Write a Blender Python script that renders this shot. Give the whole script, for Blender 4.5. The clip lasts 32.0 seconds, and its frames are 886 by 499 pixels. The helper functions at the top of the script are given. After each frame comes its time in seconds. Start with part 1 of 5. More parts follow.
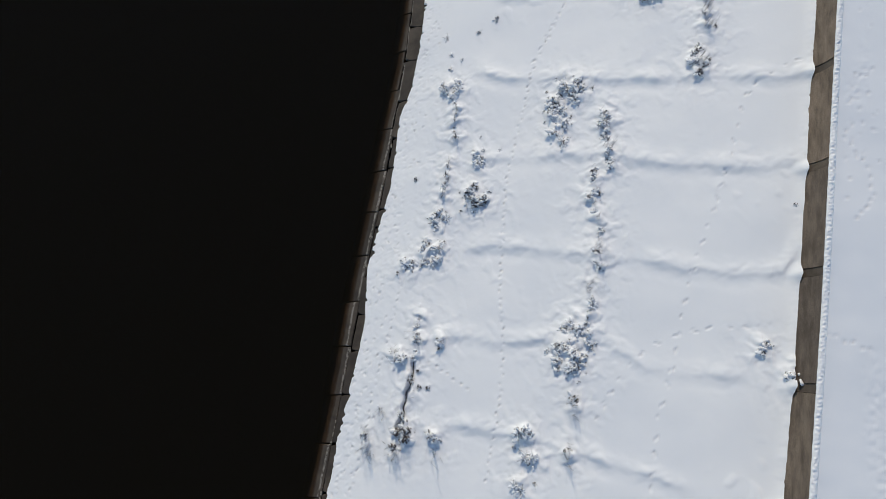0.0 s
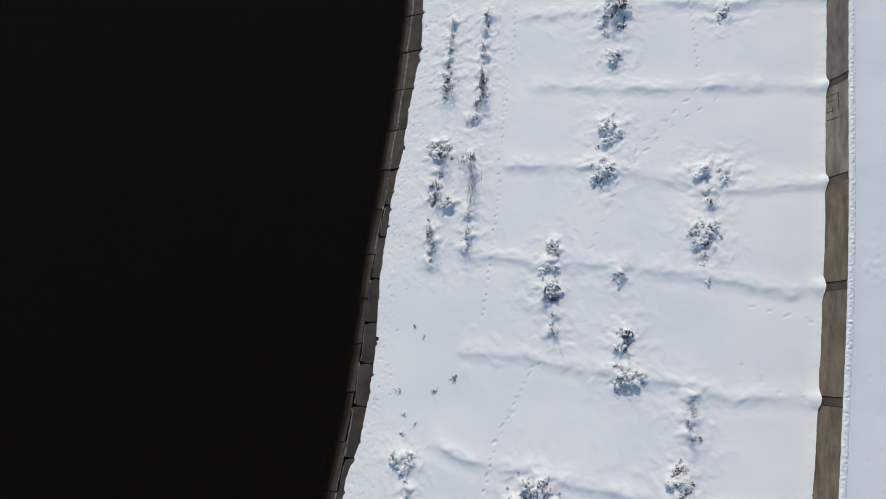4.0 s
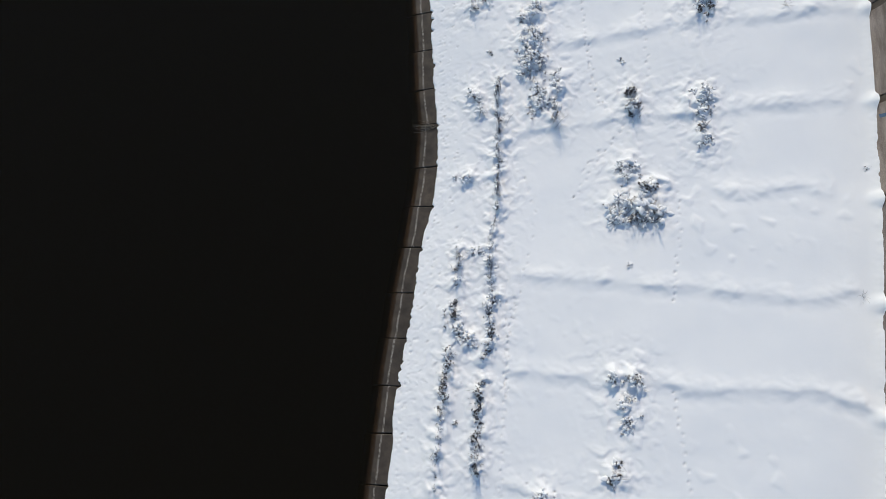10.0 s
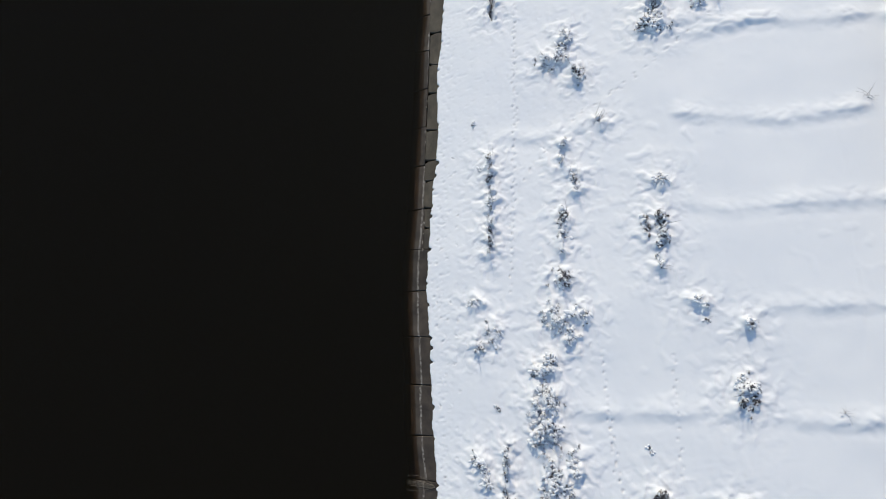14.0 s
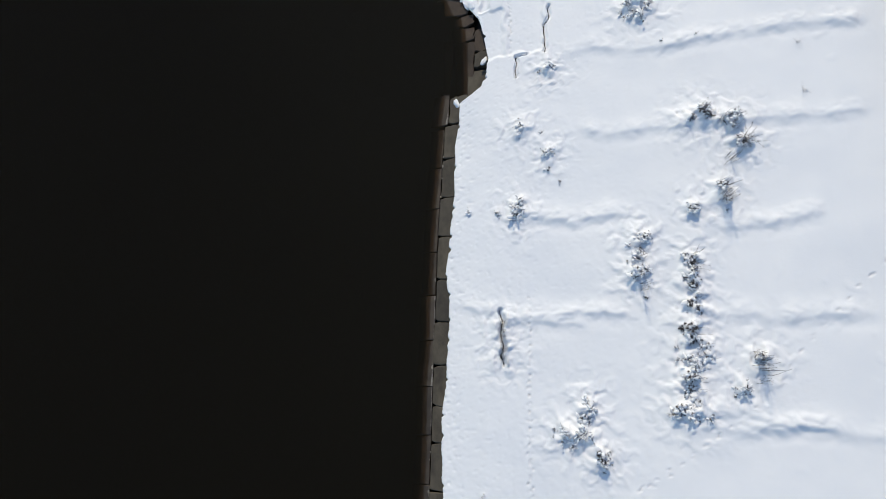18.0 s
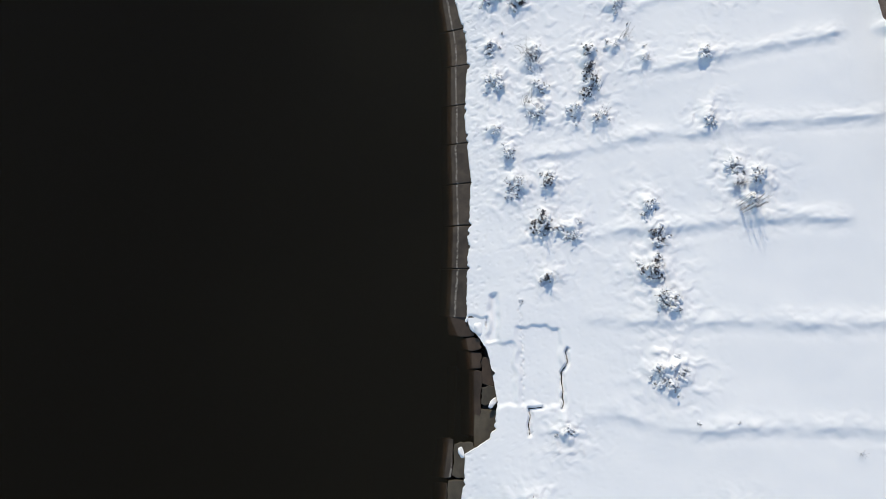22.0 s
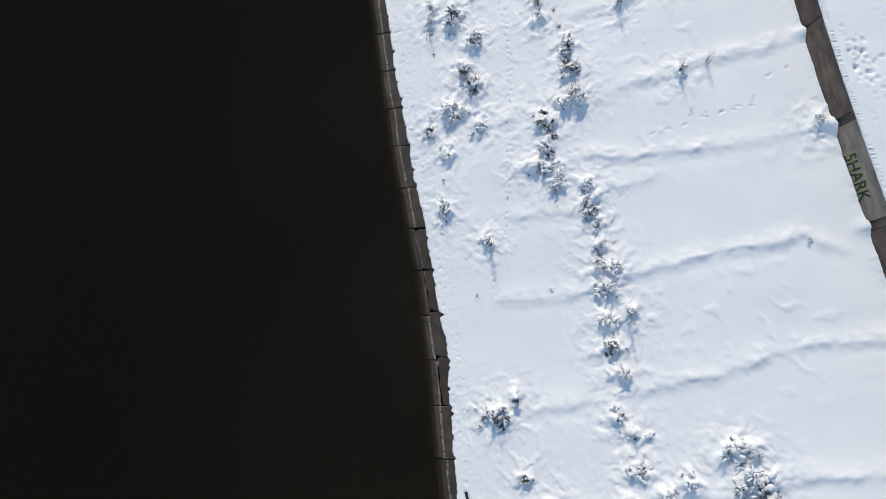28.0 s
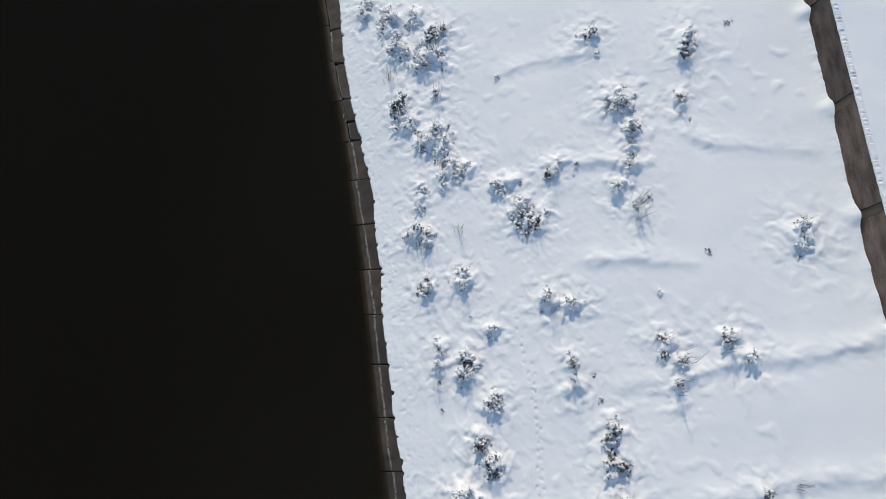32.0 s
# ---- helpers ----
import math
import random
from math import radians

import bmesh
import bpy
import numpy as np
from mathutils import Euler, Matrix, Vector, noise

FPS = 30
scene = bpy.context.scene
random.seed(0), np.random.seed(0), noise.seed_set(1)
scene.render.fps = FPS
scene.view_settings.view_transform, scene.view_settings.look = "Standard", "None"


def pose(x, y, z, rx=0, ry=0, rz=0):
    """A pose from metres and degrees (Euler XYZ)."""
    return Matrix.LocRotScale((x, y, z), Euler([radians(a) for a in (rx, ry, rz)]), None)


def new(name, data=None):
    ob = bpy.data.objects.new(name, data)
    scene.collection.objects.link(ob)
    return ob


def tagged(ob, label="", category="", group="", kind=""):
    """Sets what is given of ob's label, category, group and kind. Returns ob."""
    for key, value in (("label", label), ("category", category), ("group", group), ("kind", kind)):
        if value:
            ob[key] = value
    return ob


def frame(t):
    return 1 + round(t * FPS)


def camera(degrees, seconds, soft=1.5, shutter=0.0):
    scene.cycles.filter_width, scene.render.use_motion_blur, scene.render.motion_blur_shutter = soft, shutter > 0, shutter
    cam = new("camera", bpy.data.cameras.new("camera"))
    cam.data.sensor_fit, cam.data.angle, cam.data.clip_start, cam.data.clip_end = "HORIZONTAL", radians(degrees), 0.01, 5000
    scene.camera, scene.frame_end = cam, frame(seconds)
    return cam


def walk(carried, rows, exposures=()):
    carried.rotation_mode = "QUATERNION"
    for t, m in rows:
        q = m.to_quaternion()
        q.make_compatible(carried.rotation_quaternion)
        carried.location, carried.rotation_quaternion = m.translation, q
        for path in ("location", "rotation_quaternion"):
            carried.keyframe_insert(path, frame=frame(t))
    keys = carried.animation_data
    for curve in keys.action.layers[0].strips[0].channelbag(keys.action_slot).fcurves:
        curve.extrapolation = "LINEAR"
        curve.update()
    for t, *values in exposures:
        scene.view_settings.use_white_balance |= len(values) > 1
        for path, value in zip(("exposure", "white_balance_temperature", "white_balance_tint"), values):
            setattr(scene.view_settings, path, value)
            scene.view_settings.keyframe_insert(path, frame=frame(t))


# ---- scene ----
cam = camera(73.7, 32.0, soft=0.45)
PATH = [
    (0.0, -0.000, -0.000, 43.519, 12.304, -0.156, -0.000),
    (0.5, 0.451, 3.320, 43.584, 12.292, -0.172, 0.044),
    (1.0, 0.896, 6.650, 43.648, 12.288, -0.181, 0.093),
    (1.5, 1.343, 9.994, 43.710, 12.301, -0.191, 0.126),
    (2.0, 1.771, 13.345, 43.770, 12.330, -0.191, 0.155),
    (2.5, 2.184, 16.697, 43.826, 12.369, -0.189, 0.183),
    (3.0, 2.579, 20.019, 43.876, 12.390, -0.184, 0.206),
    (3.5, 2.960, 23.347, 43.920, 12.429, -0.182, 0.230),
    (5.5, 4.201, 36.534, 44.003, 12.605, -0.239, 0.521),
    (6.0, 4.472, 39.850, 44.012, 12.616, -0.192, 0.594),
    (6.5, 4.744, 43.160, 44.019, 12.614, -0.146, 0.656),
    (7.0, 4.989, 46.477, 44.033, 12.623, -0.090, 0.716),
    (7.5, 5.199, 49.794, 44.055, 12.636, -0.023, 0.772),
    (8.0, 5.368, 53.124, 44.079, 12.666, 0.060, 0.808),
    (8.5, 5.518, 56.464, 44.113, 12.707, 0.127, 0.819),
    (9.0, 5.636, 59.785, 44.152, 12.723, 0.186, 0.817),
    (9.5, 5.720, 63.112, 44.189, 12.714, 0.235, 0.839),
    (10.0, 5.798, 66.468, 44.223, 12.719, 0.248, 0.860),
    (10.5, 5.840, 69.817, 44.244, 12.696, 0.271, 0.879),
    (11.0, 5.862, 73.185, 44.257, 12.677, 0.284, 0.901),
    (11.5, 5.862, 76.563, 44.266, 12.652, 0.287, 0.928),
    (12.0, 5.837, 79.923, 44.266, 12.592, 0.284, 0.934),
    (12.5, 5.799, 83.291, 44.260, 12.527, 0.261, 0.926),
    (13.0, 5.706, 86.676, 44.248, 12.475, 0.263, 0.913),
    (13.5, 5.560, 90.064, 44.228, 12.427, 0.297, 0.894),
    (14.0, 5.408, 93.472, 44.204, 12.402, 0.316, 0.876),
    (14.5, 5.288, 96.883, 44.182, 12.385, 0.293, 0.858),
    (16.5, 4.808, 110.360, 44.241, 12.334, 0.096, 0.842),
    (17.0, 4.677, 113.688, 44.289, 12.332, 0.102, 0.855),
    (17.5, 4.561, 117.018, 44.344, 12.345, 0.102, 0.861),
    (18.0, 4.460, 120.348, 44.391, 12.341, 0.103, 0.854),
    (18.5, 4.379, 123.713, 44.413, 12.329, 0.102, 0.842),
    (19.0, 4.312, 127.114, 44.413, 12.312, 0.099, 0.836),
    (19.5, 4.234, 130.520, 44.383, 12.254, 0.118, 0.845),
    (20.0, 4.164, 133.901, 44.338, 12.152, 0.128, 0.847),
    (20.5, 4.099, 137.280, 44.288, 12.048, 0.127, 0.849),
    (21.0, 4.023, 140.646, 44.238, 11.941, 0.124, 0.867),
    (21.5, 3.952, 143.997, 44.196, 11.856, 0.102, 0.878),
    (22.0, 3.856, 147.339, 44.147, 11.785, 0.106, 0.887),
    (22.5, 3.773, 150.682, 44.093, 11.735, 0.092, 0.895),
    (23.0, 3.659, 154.038, 44.036, 11.710, 0.110, 0.924),
    (23.5, 3.554, 157.370, 43.975, 11.680, 0.123, 0.946),
    (24.0, 3.458, 160.689, 43.923, 11.670, 0.123, 0.965),
    (24.5, 3.358, 164.010, 43.876, 11.702, 0.131, 0.981),
    (25.0, 3.273, 167.302, 43.835, 11.748, 0.126, 0.993),
    (25.5, 3.192, 170.562, 43.793, 11.814, 0.120, 1.007),
    (27.5, 3.030, 183.053, 43.372, 12.811, 0.061, 1.318),
    (28.0, 2.963, 186.075, 43.156, 13.255, 0.030, 1.315),
    (28.5, 2.881, 189.081, 42.907, 13.698, 0.004, 1.305),
    (29.0, 2.764, 192.084, 42.606, 14.115, -0.003, 1.306),
    (29.5, 2.628, 195.113, 42.248, 14.518, -0.009, 1.307),
    (30.0, 2.444, 198.149, 41.836, 14.887, 0.012, 1.308),
    (30.5, 2.231, 201.209, 41.398, 15.256, 0.033, 1.310),
    (31.0, 2.040, 204.278, 40.958, 15.626, 0.003, 1.305),
    (31.5, 1.854, 207.360, 40.522, 16.010, -0.050, 1.291),
    (32.0, 1.641, 210.441, 40.087, 16.393, -0.082, 1.279),
]
walk(cam, [(t, pose(x, y, z, rx, ry, rz)) for t, x, y, z, rx, ry, rz in PATH], [(t, e + 0.05, 8200, 8.0) for t, e in ((0, -0.38), (6, -0.31), (13, -0.1), (19, -0.05), (25, 0.02), (28, -0.02), (32, -0.16))])

# ---- light: low winter sun ahead of the flight, clear sky ----
SUN_EL, SUN_AZ = 33.0, 11.0
sun_way = Vector((math.sin(radians(SUN_AZ)) * math.cos(radians(SUN_EL)), -math.cos(radians(SUN_AZ)) * math.cos(radians(SUN_EL)), -math.sin(radians(SUN_EL))))
sun = new("sun", bpy.data.lights.new("sun", "SUN"))
sun.data.energy, sun.data.angle, sun.data.color = 2.68, radians(0.5), (1.0, 0.945, 0.865)
sun.rotation_euler = sun_way.to_track_quat("-Z", "Y").to_euler()
sun.location = (0, 150, 90)
world = bpy.data.worlds.new("world")
scene.world = world
world.use_nodes = True
wn = world.node_tree.nodes
sky = wn.new("ShaderNodeTexSky")
sky.sky_type, sky.sun_disc = "NISHITA", False
sky.air_density, sky.dust_density, sky.ozone_density = 1.0, 0.0, 4.0
sky.altitude = 600
sky.sun_elevation, sky.sun_rotation = radians(SUN_EL), radians(-SUN_AZ)
world.node_tree.links.new(sky.outputs[0], wn["Background"].inputs[0])
wn["Background"].inputs[1].default_value = 0.2

# ---- materials ----


def material(name):
    m = bpy.data.materials.new(name)
    m.use_nodes = True
    return m, m.node_tree.nodes, m.node_tree.links, m.node_tree.nodes["Principled BSDF"]


def noise_node(n, l, scale, detail=4.0, rough=0.55, stretch=None):
    geo = n.new("ShaderNodeNewGeometry")
    tex = n.new("ShaderNodeTexNoise")
    tex.inputs["Scale"].default_value, tex.inputs["Detail"].default_value, tex.inputs["Roughness"].default_value = scale, detail, rough
    if stretch:
        mp = n.new("ShaderNodeMapping")
        mp.inputs["Scale"].default_value = stretch
        l.new(geo.outputs["Position"], mp.inputs[0])
        l.new(mp.outputs[0], tex.inputs[0])
    else:
        l.new(geo.outputs["Position"], tex.inputs[0])
    return tex


def ramp_node(n, l, source, stops):
    r = n.new("ShaderNodeValToRGB")
    e = r.color_ramp.elements
    while len(e) < len(stops):
        e.new(0.5)
    for el, (p, c) in zip(e, stops):
        el.position, el.color = p, (*c, 1)
    l.new(source, r.inputs[0])
    return r


def mix_node(n, l, fac, a, b, mode="MIX"):
    m = n.new("ShaderNodeMix")
    m.data_type, m.blend_type = "RGBA", mode
    if isinstance(fac, float):
        m.inputs[0].default_value = fac
    else:
        l.new(fac, m.inputs[0])
    for k, s in ((6, a), (7, b)):
        if isinstance(s, tuple):
            m.inputs[k].default_value = (*s, 1)
        else:
            l.new(s, m.inputs[k])
    return m.outputs[2]


def bump_node(n, l, p, source, strength, distance, before=None):
    b = n.new("ShaderNodeBump")
    b.inputs["Strength"].default_value, b.inputs["Distance"].default_value = strength, distance
    l.new(source, b.inputs["Height"])
    if before:
        l.new(before.outputs[0], b.inputs["Normal"])
    l.new(b.outputs[0], p.inputs["Normal"])
    return b


def snow_material(name, fine):
    m, n, l, p = material(name)
    a = noise_node(n, l, 0.22, 3)
    b = noise_node(n, l, 7.0, 5, 0.6)
    big = ramp_node(n, l, a.outputs[0], [(0.3, (0.83, 0.85, 0.88)), (0.7, (0.88, 0.89, 0.905))])
    l.new(mix_node(n, l, 0.06, big.outputs[0], b.outputs[0], "OVERLAY"), p.inputs["Base Color"])
    p.inputs["Roughness"].default_value = 0.62
    p.inputs["Specular IOR Level"].default_value = 0.25
    grain = noise_node(n, l, 26.0, 4, 0.65)
    crust = noise_node(n, l, 5.0, 3, 0.6)
    where = noise_node(n, l, 0.16, 2)
    zone = ramp_node(n, l, where.outputs[0], [(0.5, (0, 0, 0)), (0.68, (1, 1, 1))])
    patch = mix_node(n, l, 1.0, zone.outputs[0], crust.outputs[0], "MULTIPLY")
    bump_node(n, l, p, grain.outputs[0], 0.3, 0.006 * fine, bump_node(n, l, p, patch, 0.25, 0.03 * fine))
    return m


def concrete_material(name, dark, light, mark=None, streak=(1, 1, 0.25), grain_amount=0.35):
    m, n, l, p = material(name)
    info = n.new("ShaderNodeObjectInfo")
    blot = noise_node(n, l, 0.9, 6, 0.62, streak)
    base = ramp_node(n, l, blot.outputs[0], [(0.32, dark), (0.68, light)])
    grain = noise_node(n, l, 18.0, 5, 0.7)
    col = mix_node(n, l, grain_amount, base.outputs[0], grain.outputs[0], "OVERLAY")
    tone = ramp_node(n, l, info.outputs["Random"], [(0.0, (0.66, 0.66, 0.68)), (1.0, (1.15, 1.12, 1.07))])
    col = mix_node(n, l, 1.0, col, tone.outputs[0], "MULTIPLY")
    if mark:
        geo = n.new("ShaderNodeNewGeometry")
        sep = n.new("ShaderNodeSeparateXYZ")
        l.new(geo.outputs["Position"], sep.inputs[0])
        wob = noise_node(n, l, 1.7, 3)
        add = n.new("ShaderNodeMath")
        add.operation = "MULTIPLY_ADD"
        add.inputs[1].default_value = 0.05
        l.new(wob.outputs[0], add.inputs[0])
        l.new(sep.outputs[2], add.inputs[2])
        zone = ramp_node(n, l, add.outputs[0], [(mark - 0.02, (0, 0, 0)), (mark, (1, 1, 1)), (mark + 0.025, (1, 1, 1)), (mark + 0.045, (0, 0, 0))])
        frag = noise_node(n, l, 6.0, 5, 0.75)
        gate = ramp_node(n, l, frag.outputs[0], [(0.42, (0, 0, 0)), (0.56, (0.6, 0.6, 0.6))])
        both = mix_node(n, l, 1.0, zone.outputs[0], gate.outputs[0], "MULTIPLY")
        col = mix_node(n, l, both, col, (0.4, 0.37, 0.33))
    l.new(col, p.inputs["Base Color"])
    p.inputs["Roughness"].default_value = 0.78
    bump_node(n, l, p, grain.outputs[0], 0.5, 0.02, bump_node(n, l, p, blot.outputs[0], 0.3, 0.05))
    return m


def plain_material(name, a, b, scale, rough):
    m, n, l, p = material(name)
    t = noise_node(n, l, scale, 4)
    info = n.new("ShaderNodeObjectInfo")
    col = ramp_node(n, l, t.outputs[0], [(0.3, a), (0.7, b)])
    tone = ramp_node(n, l, info.outputs["Random"], [(0.0, (0.75, 0.75, 0.75)), (1.0, (1.2, 1.15, 1.1))])
    l.new(mix_node(n, l, 1.0, col.outputs[0], tone.outputs[0], "MULTIPLY"), p.inputs["Base Color"])
    p.inputs["Roughness"].default_value = rough
    return m


def water_material():
    m, n, l, p = material("murky_water")
    out = n["Material Output"]
    n.remove(p)
    see = n.new("ShaderNodeBsdfTransparent")
    see.inputs[0].default_value = (0.75, 0.67, 0.6, 1)
    silt = n.new("ShaderNodeBsdfDiffuse")
    silt.inputs[0].default_value = (0.06, 0.054, 0.037, 1)
    body = n.new("ShaderNodeMixShader")
    geo = n.new("ShaderNodeNewGeometry")
    sep = n.new("ShaderNodeSeparateXYZ")
    l.new(geo.outputs["Position"], sep.inputs[0])
    # diffuse share rises towards the bank and along y, making the water paler
    reach = []
    for axis, lo, hi in ((0, -22.0, 6.0), (1, 70.0, 190.0)):
        r = n.new("ShaderNodeMapRange")
        r.interpolation_type = "SMOOTHSTEP"
        r.inputs["From Min"].default_value, r.inputs["From Max"].default_value = lo, hi
        l.new(sep.outputs[axis], r.inputs["Value"])
        reach.append(r)
    bank_ramp = n.new("ShaderNodeMath")
    bank_ramp.operation = "MULTIPLY"
    l.new(reach[0].outputs[0], bank_ramp.inputs[0])
    l.new(reach[1].outputs[0], bank_ramp.inputs[1])
    drift = noise_node(n, l, 0.09, 3, 0.5)
    thick = n.new("ShaderNodeMath")
    thick.operation = "MULTIPLY"
    l.new(bank_ramp.outputs[0], thick.inputs[0])
    l.new(drift.outputs[0], thick.inputs[1])
    share = n.new("ShaderNodeMath")
    share.operation = "MULTIPLY_ADD"
    share.inputs[1].default_value = 0.18
    ground_share = n.new("ShaderNodeMapRange")
    for key, value in (("From Min", 20.0), ("From Max", 130.0), ("To Min", 0.072), ("To Max", 0.098)):
        ground_share.inputs[key].default_value = value
    l.new(sep.outputs[1], ground_share.inputs["Value"])
    l.new(ground_share.outputs[0], share.inputs[2])
    l.new(thick.outputs[0], share.inputs[0])
    l.new(share.outputs[0], body.inputs[0])
    l.new(see.outputs[0], body.inputs[1])
    l.new(silt.outputs[0], body.inputs[2])
    gloss = n.new("ShaderNodeBsdfGlossy")
    gloss.inputs["Roughness"].default_value = 0.05
    ripple = noise_node(n, l, 0.8, 3, 0.5, (1, 0.5, 1))
    b = n.new("ShaderNodeBump")
    b.inputs["Strength"].default_value, b.inputs["Distance"].default_value = 0.1, 0.03
    l.new(ripple.outputs[0], b.inputs["Height"])
    l.new(b.outputs[0], gloss.inputs["Normal"])
    top = n.new("ShaderNodeMixShader")
    top.inputs[0].default_value = 0.005
    l.new(body.outputs[0], top.inputs[1])
    l.new(gloss.outputs[0], top.inputs[2])
    l.new(top.outputs[0], out.inputs[0])
    return m


def fade_sheet_material():
    m, n, l, p = material("fade_sheet")
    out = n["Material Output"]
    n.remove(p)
    # tint takes some light at each sheet, imitating murky water darkening with depth
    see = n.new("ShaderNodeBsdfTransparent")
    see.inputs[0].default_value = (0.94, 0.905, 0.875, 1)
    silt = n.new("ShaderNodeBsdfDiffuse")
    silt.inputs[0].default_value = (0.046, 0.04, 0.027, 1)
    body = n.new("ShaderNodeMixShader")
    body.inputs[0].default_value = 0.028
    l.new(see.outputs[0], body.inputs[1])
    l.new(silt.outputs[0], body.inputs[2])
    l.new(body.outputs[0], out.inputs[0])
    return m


SNOW = snow_material("snow", 1.0)
SNOW_LUMP = snow_material("snow_lump", 0.5)
SLAB = concrete_material("wet_concrete", (0.022, 0.0165, 0.0125), (0.075, 0.058, 0.046), mark=0.43)
WALL = concrete_material("wall_concrete", (0.15, 0.119, 0.103), (0.33, 0.277, 0.25), grain_amount=0.75, streak=(2.5, 0.5, 2.5))
BROWN_WALL = concrete_material("brown_wall_concrete", (0.09, 0.067, 0.05), (0.225, 0.174, 0.137), grain_amount=0.75, streak=(2.5, 0.5, 2.5))
DIRTY_WALL = concrete_material("dirty_wall_concrete", (0.05, 0.034, 0.029), (0.19, 0.138, 0.12), grain_amount=0.8, streak=(2.2, 0.6, 2.2))
RIB = concrete_material("rib_concrete", (0.07, 0.053, 0.04), (0.15, 0.118, 0.092), streak=(1, 1, 0.6))
WATER, FADE_SHEET = water_material(), fade_sheet_material()
STEM = plain_material("dry_stem", (0.05, 0.045, 0.045), (0.12, 0.108, 0.104), 12.0, 0.85)
DRIFT = plain_material("bleached_wood", (0.1, 0.09, 0.078), (0.2, 0.18, 0.155), 9.0, 0.8)
LEAF = plain_material("withered_leaf", (0.042, 0.041, 0.047), (0.15, 0.142, 0.15), 9.0, 0.85)
CAP = concrete_material("cap_stone", (0.034, 0.028, 0.021), (0.088, 0.075, 0.056), streak=(1, 0.7, 1), grain_amount=0.5)
SUNKEN = concrete_material("sunken_concrete", (0.026, 0.016, 0.0105), (0.078, 0.052, 0.037), streak=(1, 0.7, 1), grain_amount=0.5)
MORTAR = plain_material("old_mortar", (0.16, 0.145, 0.12), (0.3, 0.28, 0.25), 14.0, 0.9)
# riverbed mud; the same dark tone stands in for shade inside open joints
MUD_AND_GAP = plain_material("mud_and_gap", (0.012, 0.011, 0.01), (0.035, 0.03, 0.026), 8.0, 0.95)
PALE_PAINT = plain_material("pale_paint", (0.36, 0.35, 0.35), (0.5, 0.49, 0.48), 5.0, 0.7)
CREAM_PAINT = plain_material("cream_paint", (0.34, 0.29, 0.19), (0.46, 0.4, 0.28), 5.0, 0.7)
GREY_PAINT = plain_material("grey_paint", (0.28, 0.28, 0.29), (0.4, 0.4, 0.41), 5.0, 0.7)
BLACK_PAINT = plain_material("black_paint", (0.02, 0.02, 0.022), (0.045, 0.042, 0.04), 5.0, 0.7)
GREEN_PAINT = plain_material("green_paint", (0.028, 0.032, 0.02), (0.05, 0.055, 0.033), 5.0, 0.7)
LIME_PAINT = plain_material("lime_paint", (0.2, 0.23, 0.11), (0.28, 0.3, 0.15), 5.0, 0.7)
BLUE_PAINT = plain_material("blue_paint", (0.06, 0.12, 0.22), (0.09, 0.17, 0.28), 5.0, 0.7)

# ---- plan: bank line, wall line, slope ----
LINE = np.arange(-90.0, 341.0, 0.5)


def smooth_line(table, sigma):
    y, x = np.array(table, float).T
    v = np.interp(LINE, y, x)
    lo, hi = (x[1] - x[0]) / (y[1] - y[0]), (x[-1] - x[-2]) / (y[-1] - y[-2])
    v = np.where(LINE < y[0], x[0] + lo * (LINE - y[0]), np.where(LINE > y[-1], x[-1] + hi * (LINE - y[-1]), v))
    k = np.exp(-0.5 * (np.arange(-20, 21) * 0.5 / sigma) ** 2)
    return np.convolve(np.pad(v, 20, mode="reflect", reflect_type="odd"), k / k.sum(), "valid")


BANK_LINE = smooth_line([(-70, -23), (-40, -14.5), (-20, -9.9), (-8, -7.6), (3, -5.8), (15, -3.8), (25, -2), (35, -1.1), (45, 0.4), (55, 1.6), (65, 2.3), (75, 3.5), (80, 4.5), (85, 4.95), (92, 4.45), (100, 3.95), (110, 4.3), (120, 4.5), (130, 4.7), (140, 5.2), (150, 5.5), (158, 5.65), (166, 5.4), (173, 5.3), (178, 4.4), (185, 3.6), (192, 2.6), (199, 1.05), (207, -0.6), (215, -1.9), (223, -3.2), (230, -4.6), (237, -6.4), (242, -7.3), (260, -12), (320, -30)], 1.5)
WALL_LINE = smooth_line([(-70, 4), (-40, 11.5), (-20, 16), (-6, 18.85), (6, 21.2), (16, 23.0), (25, 24.75), (32, 25.95), (39, 26.95), (52, 28.8), (66, 30.75), (79, 32.5), (88, 33.2), (105, 33.6), (120, 34.0), (135, 34.2), (150, 33.9), (165, 32.9), (178, 31.4), (186, 29.85), (196, 28.05), (204, 26.4), (212, 25.1), (222, 24.2), (230, 23.6), (236, 23.1), (260, 20.6), (320, 12.6)], 4.0)
SLOPE_U = (-30, -6, -3, -1.1, 0, 1.5, 3, 5, 8, 12, 16, 20, 25, 28, 32, 40)
SLOPE_Z = (-9, -1.9, -0.6, 0.34, 0.7, 1.35, 1.95, 2.6, 3.5, 4.75, 6.05, 7.15, 8.5, 9.25, 10.2, 12.0)
WATER_Z, WALL_H, SNOW_D = 0.28, 1.8, 0.16
RIB_Y = [float(v) for v in np.interp(range(-12, 50), (-12, 0, 13, 16, 28, 35, 50), (-78.8, -0.45, 84.4, 104.0, 183.1, 228.4, 325.0))]


def bank_x(y):
    return np.interp(y, LINE, BANK_LINE)


def wall_x(y):
    return np.interp(y, LINE, WALL_LINE)


def slab_z(x, y):
    return np.interp(np.asarray(x) - bank_x(y), SLOPE_U, SLOPE_Z)


ANGLE = np.random.RandomState(7).rand(512, 512) * 2 * math.pi
SLANT_X, SLANT_Y = np.cos(ANGLE), np.sin(ANGLE)


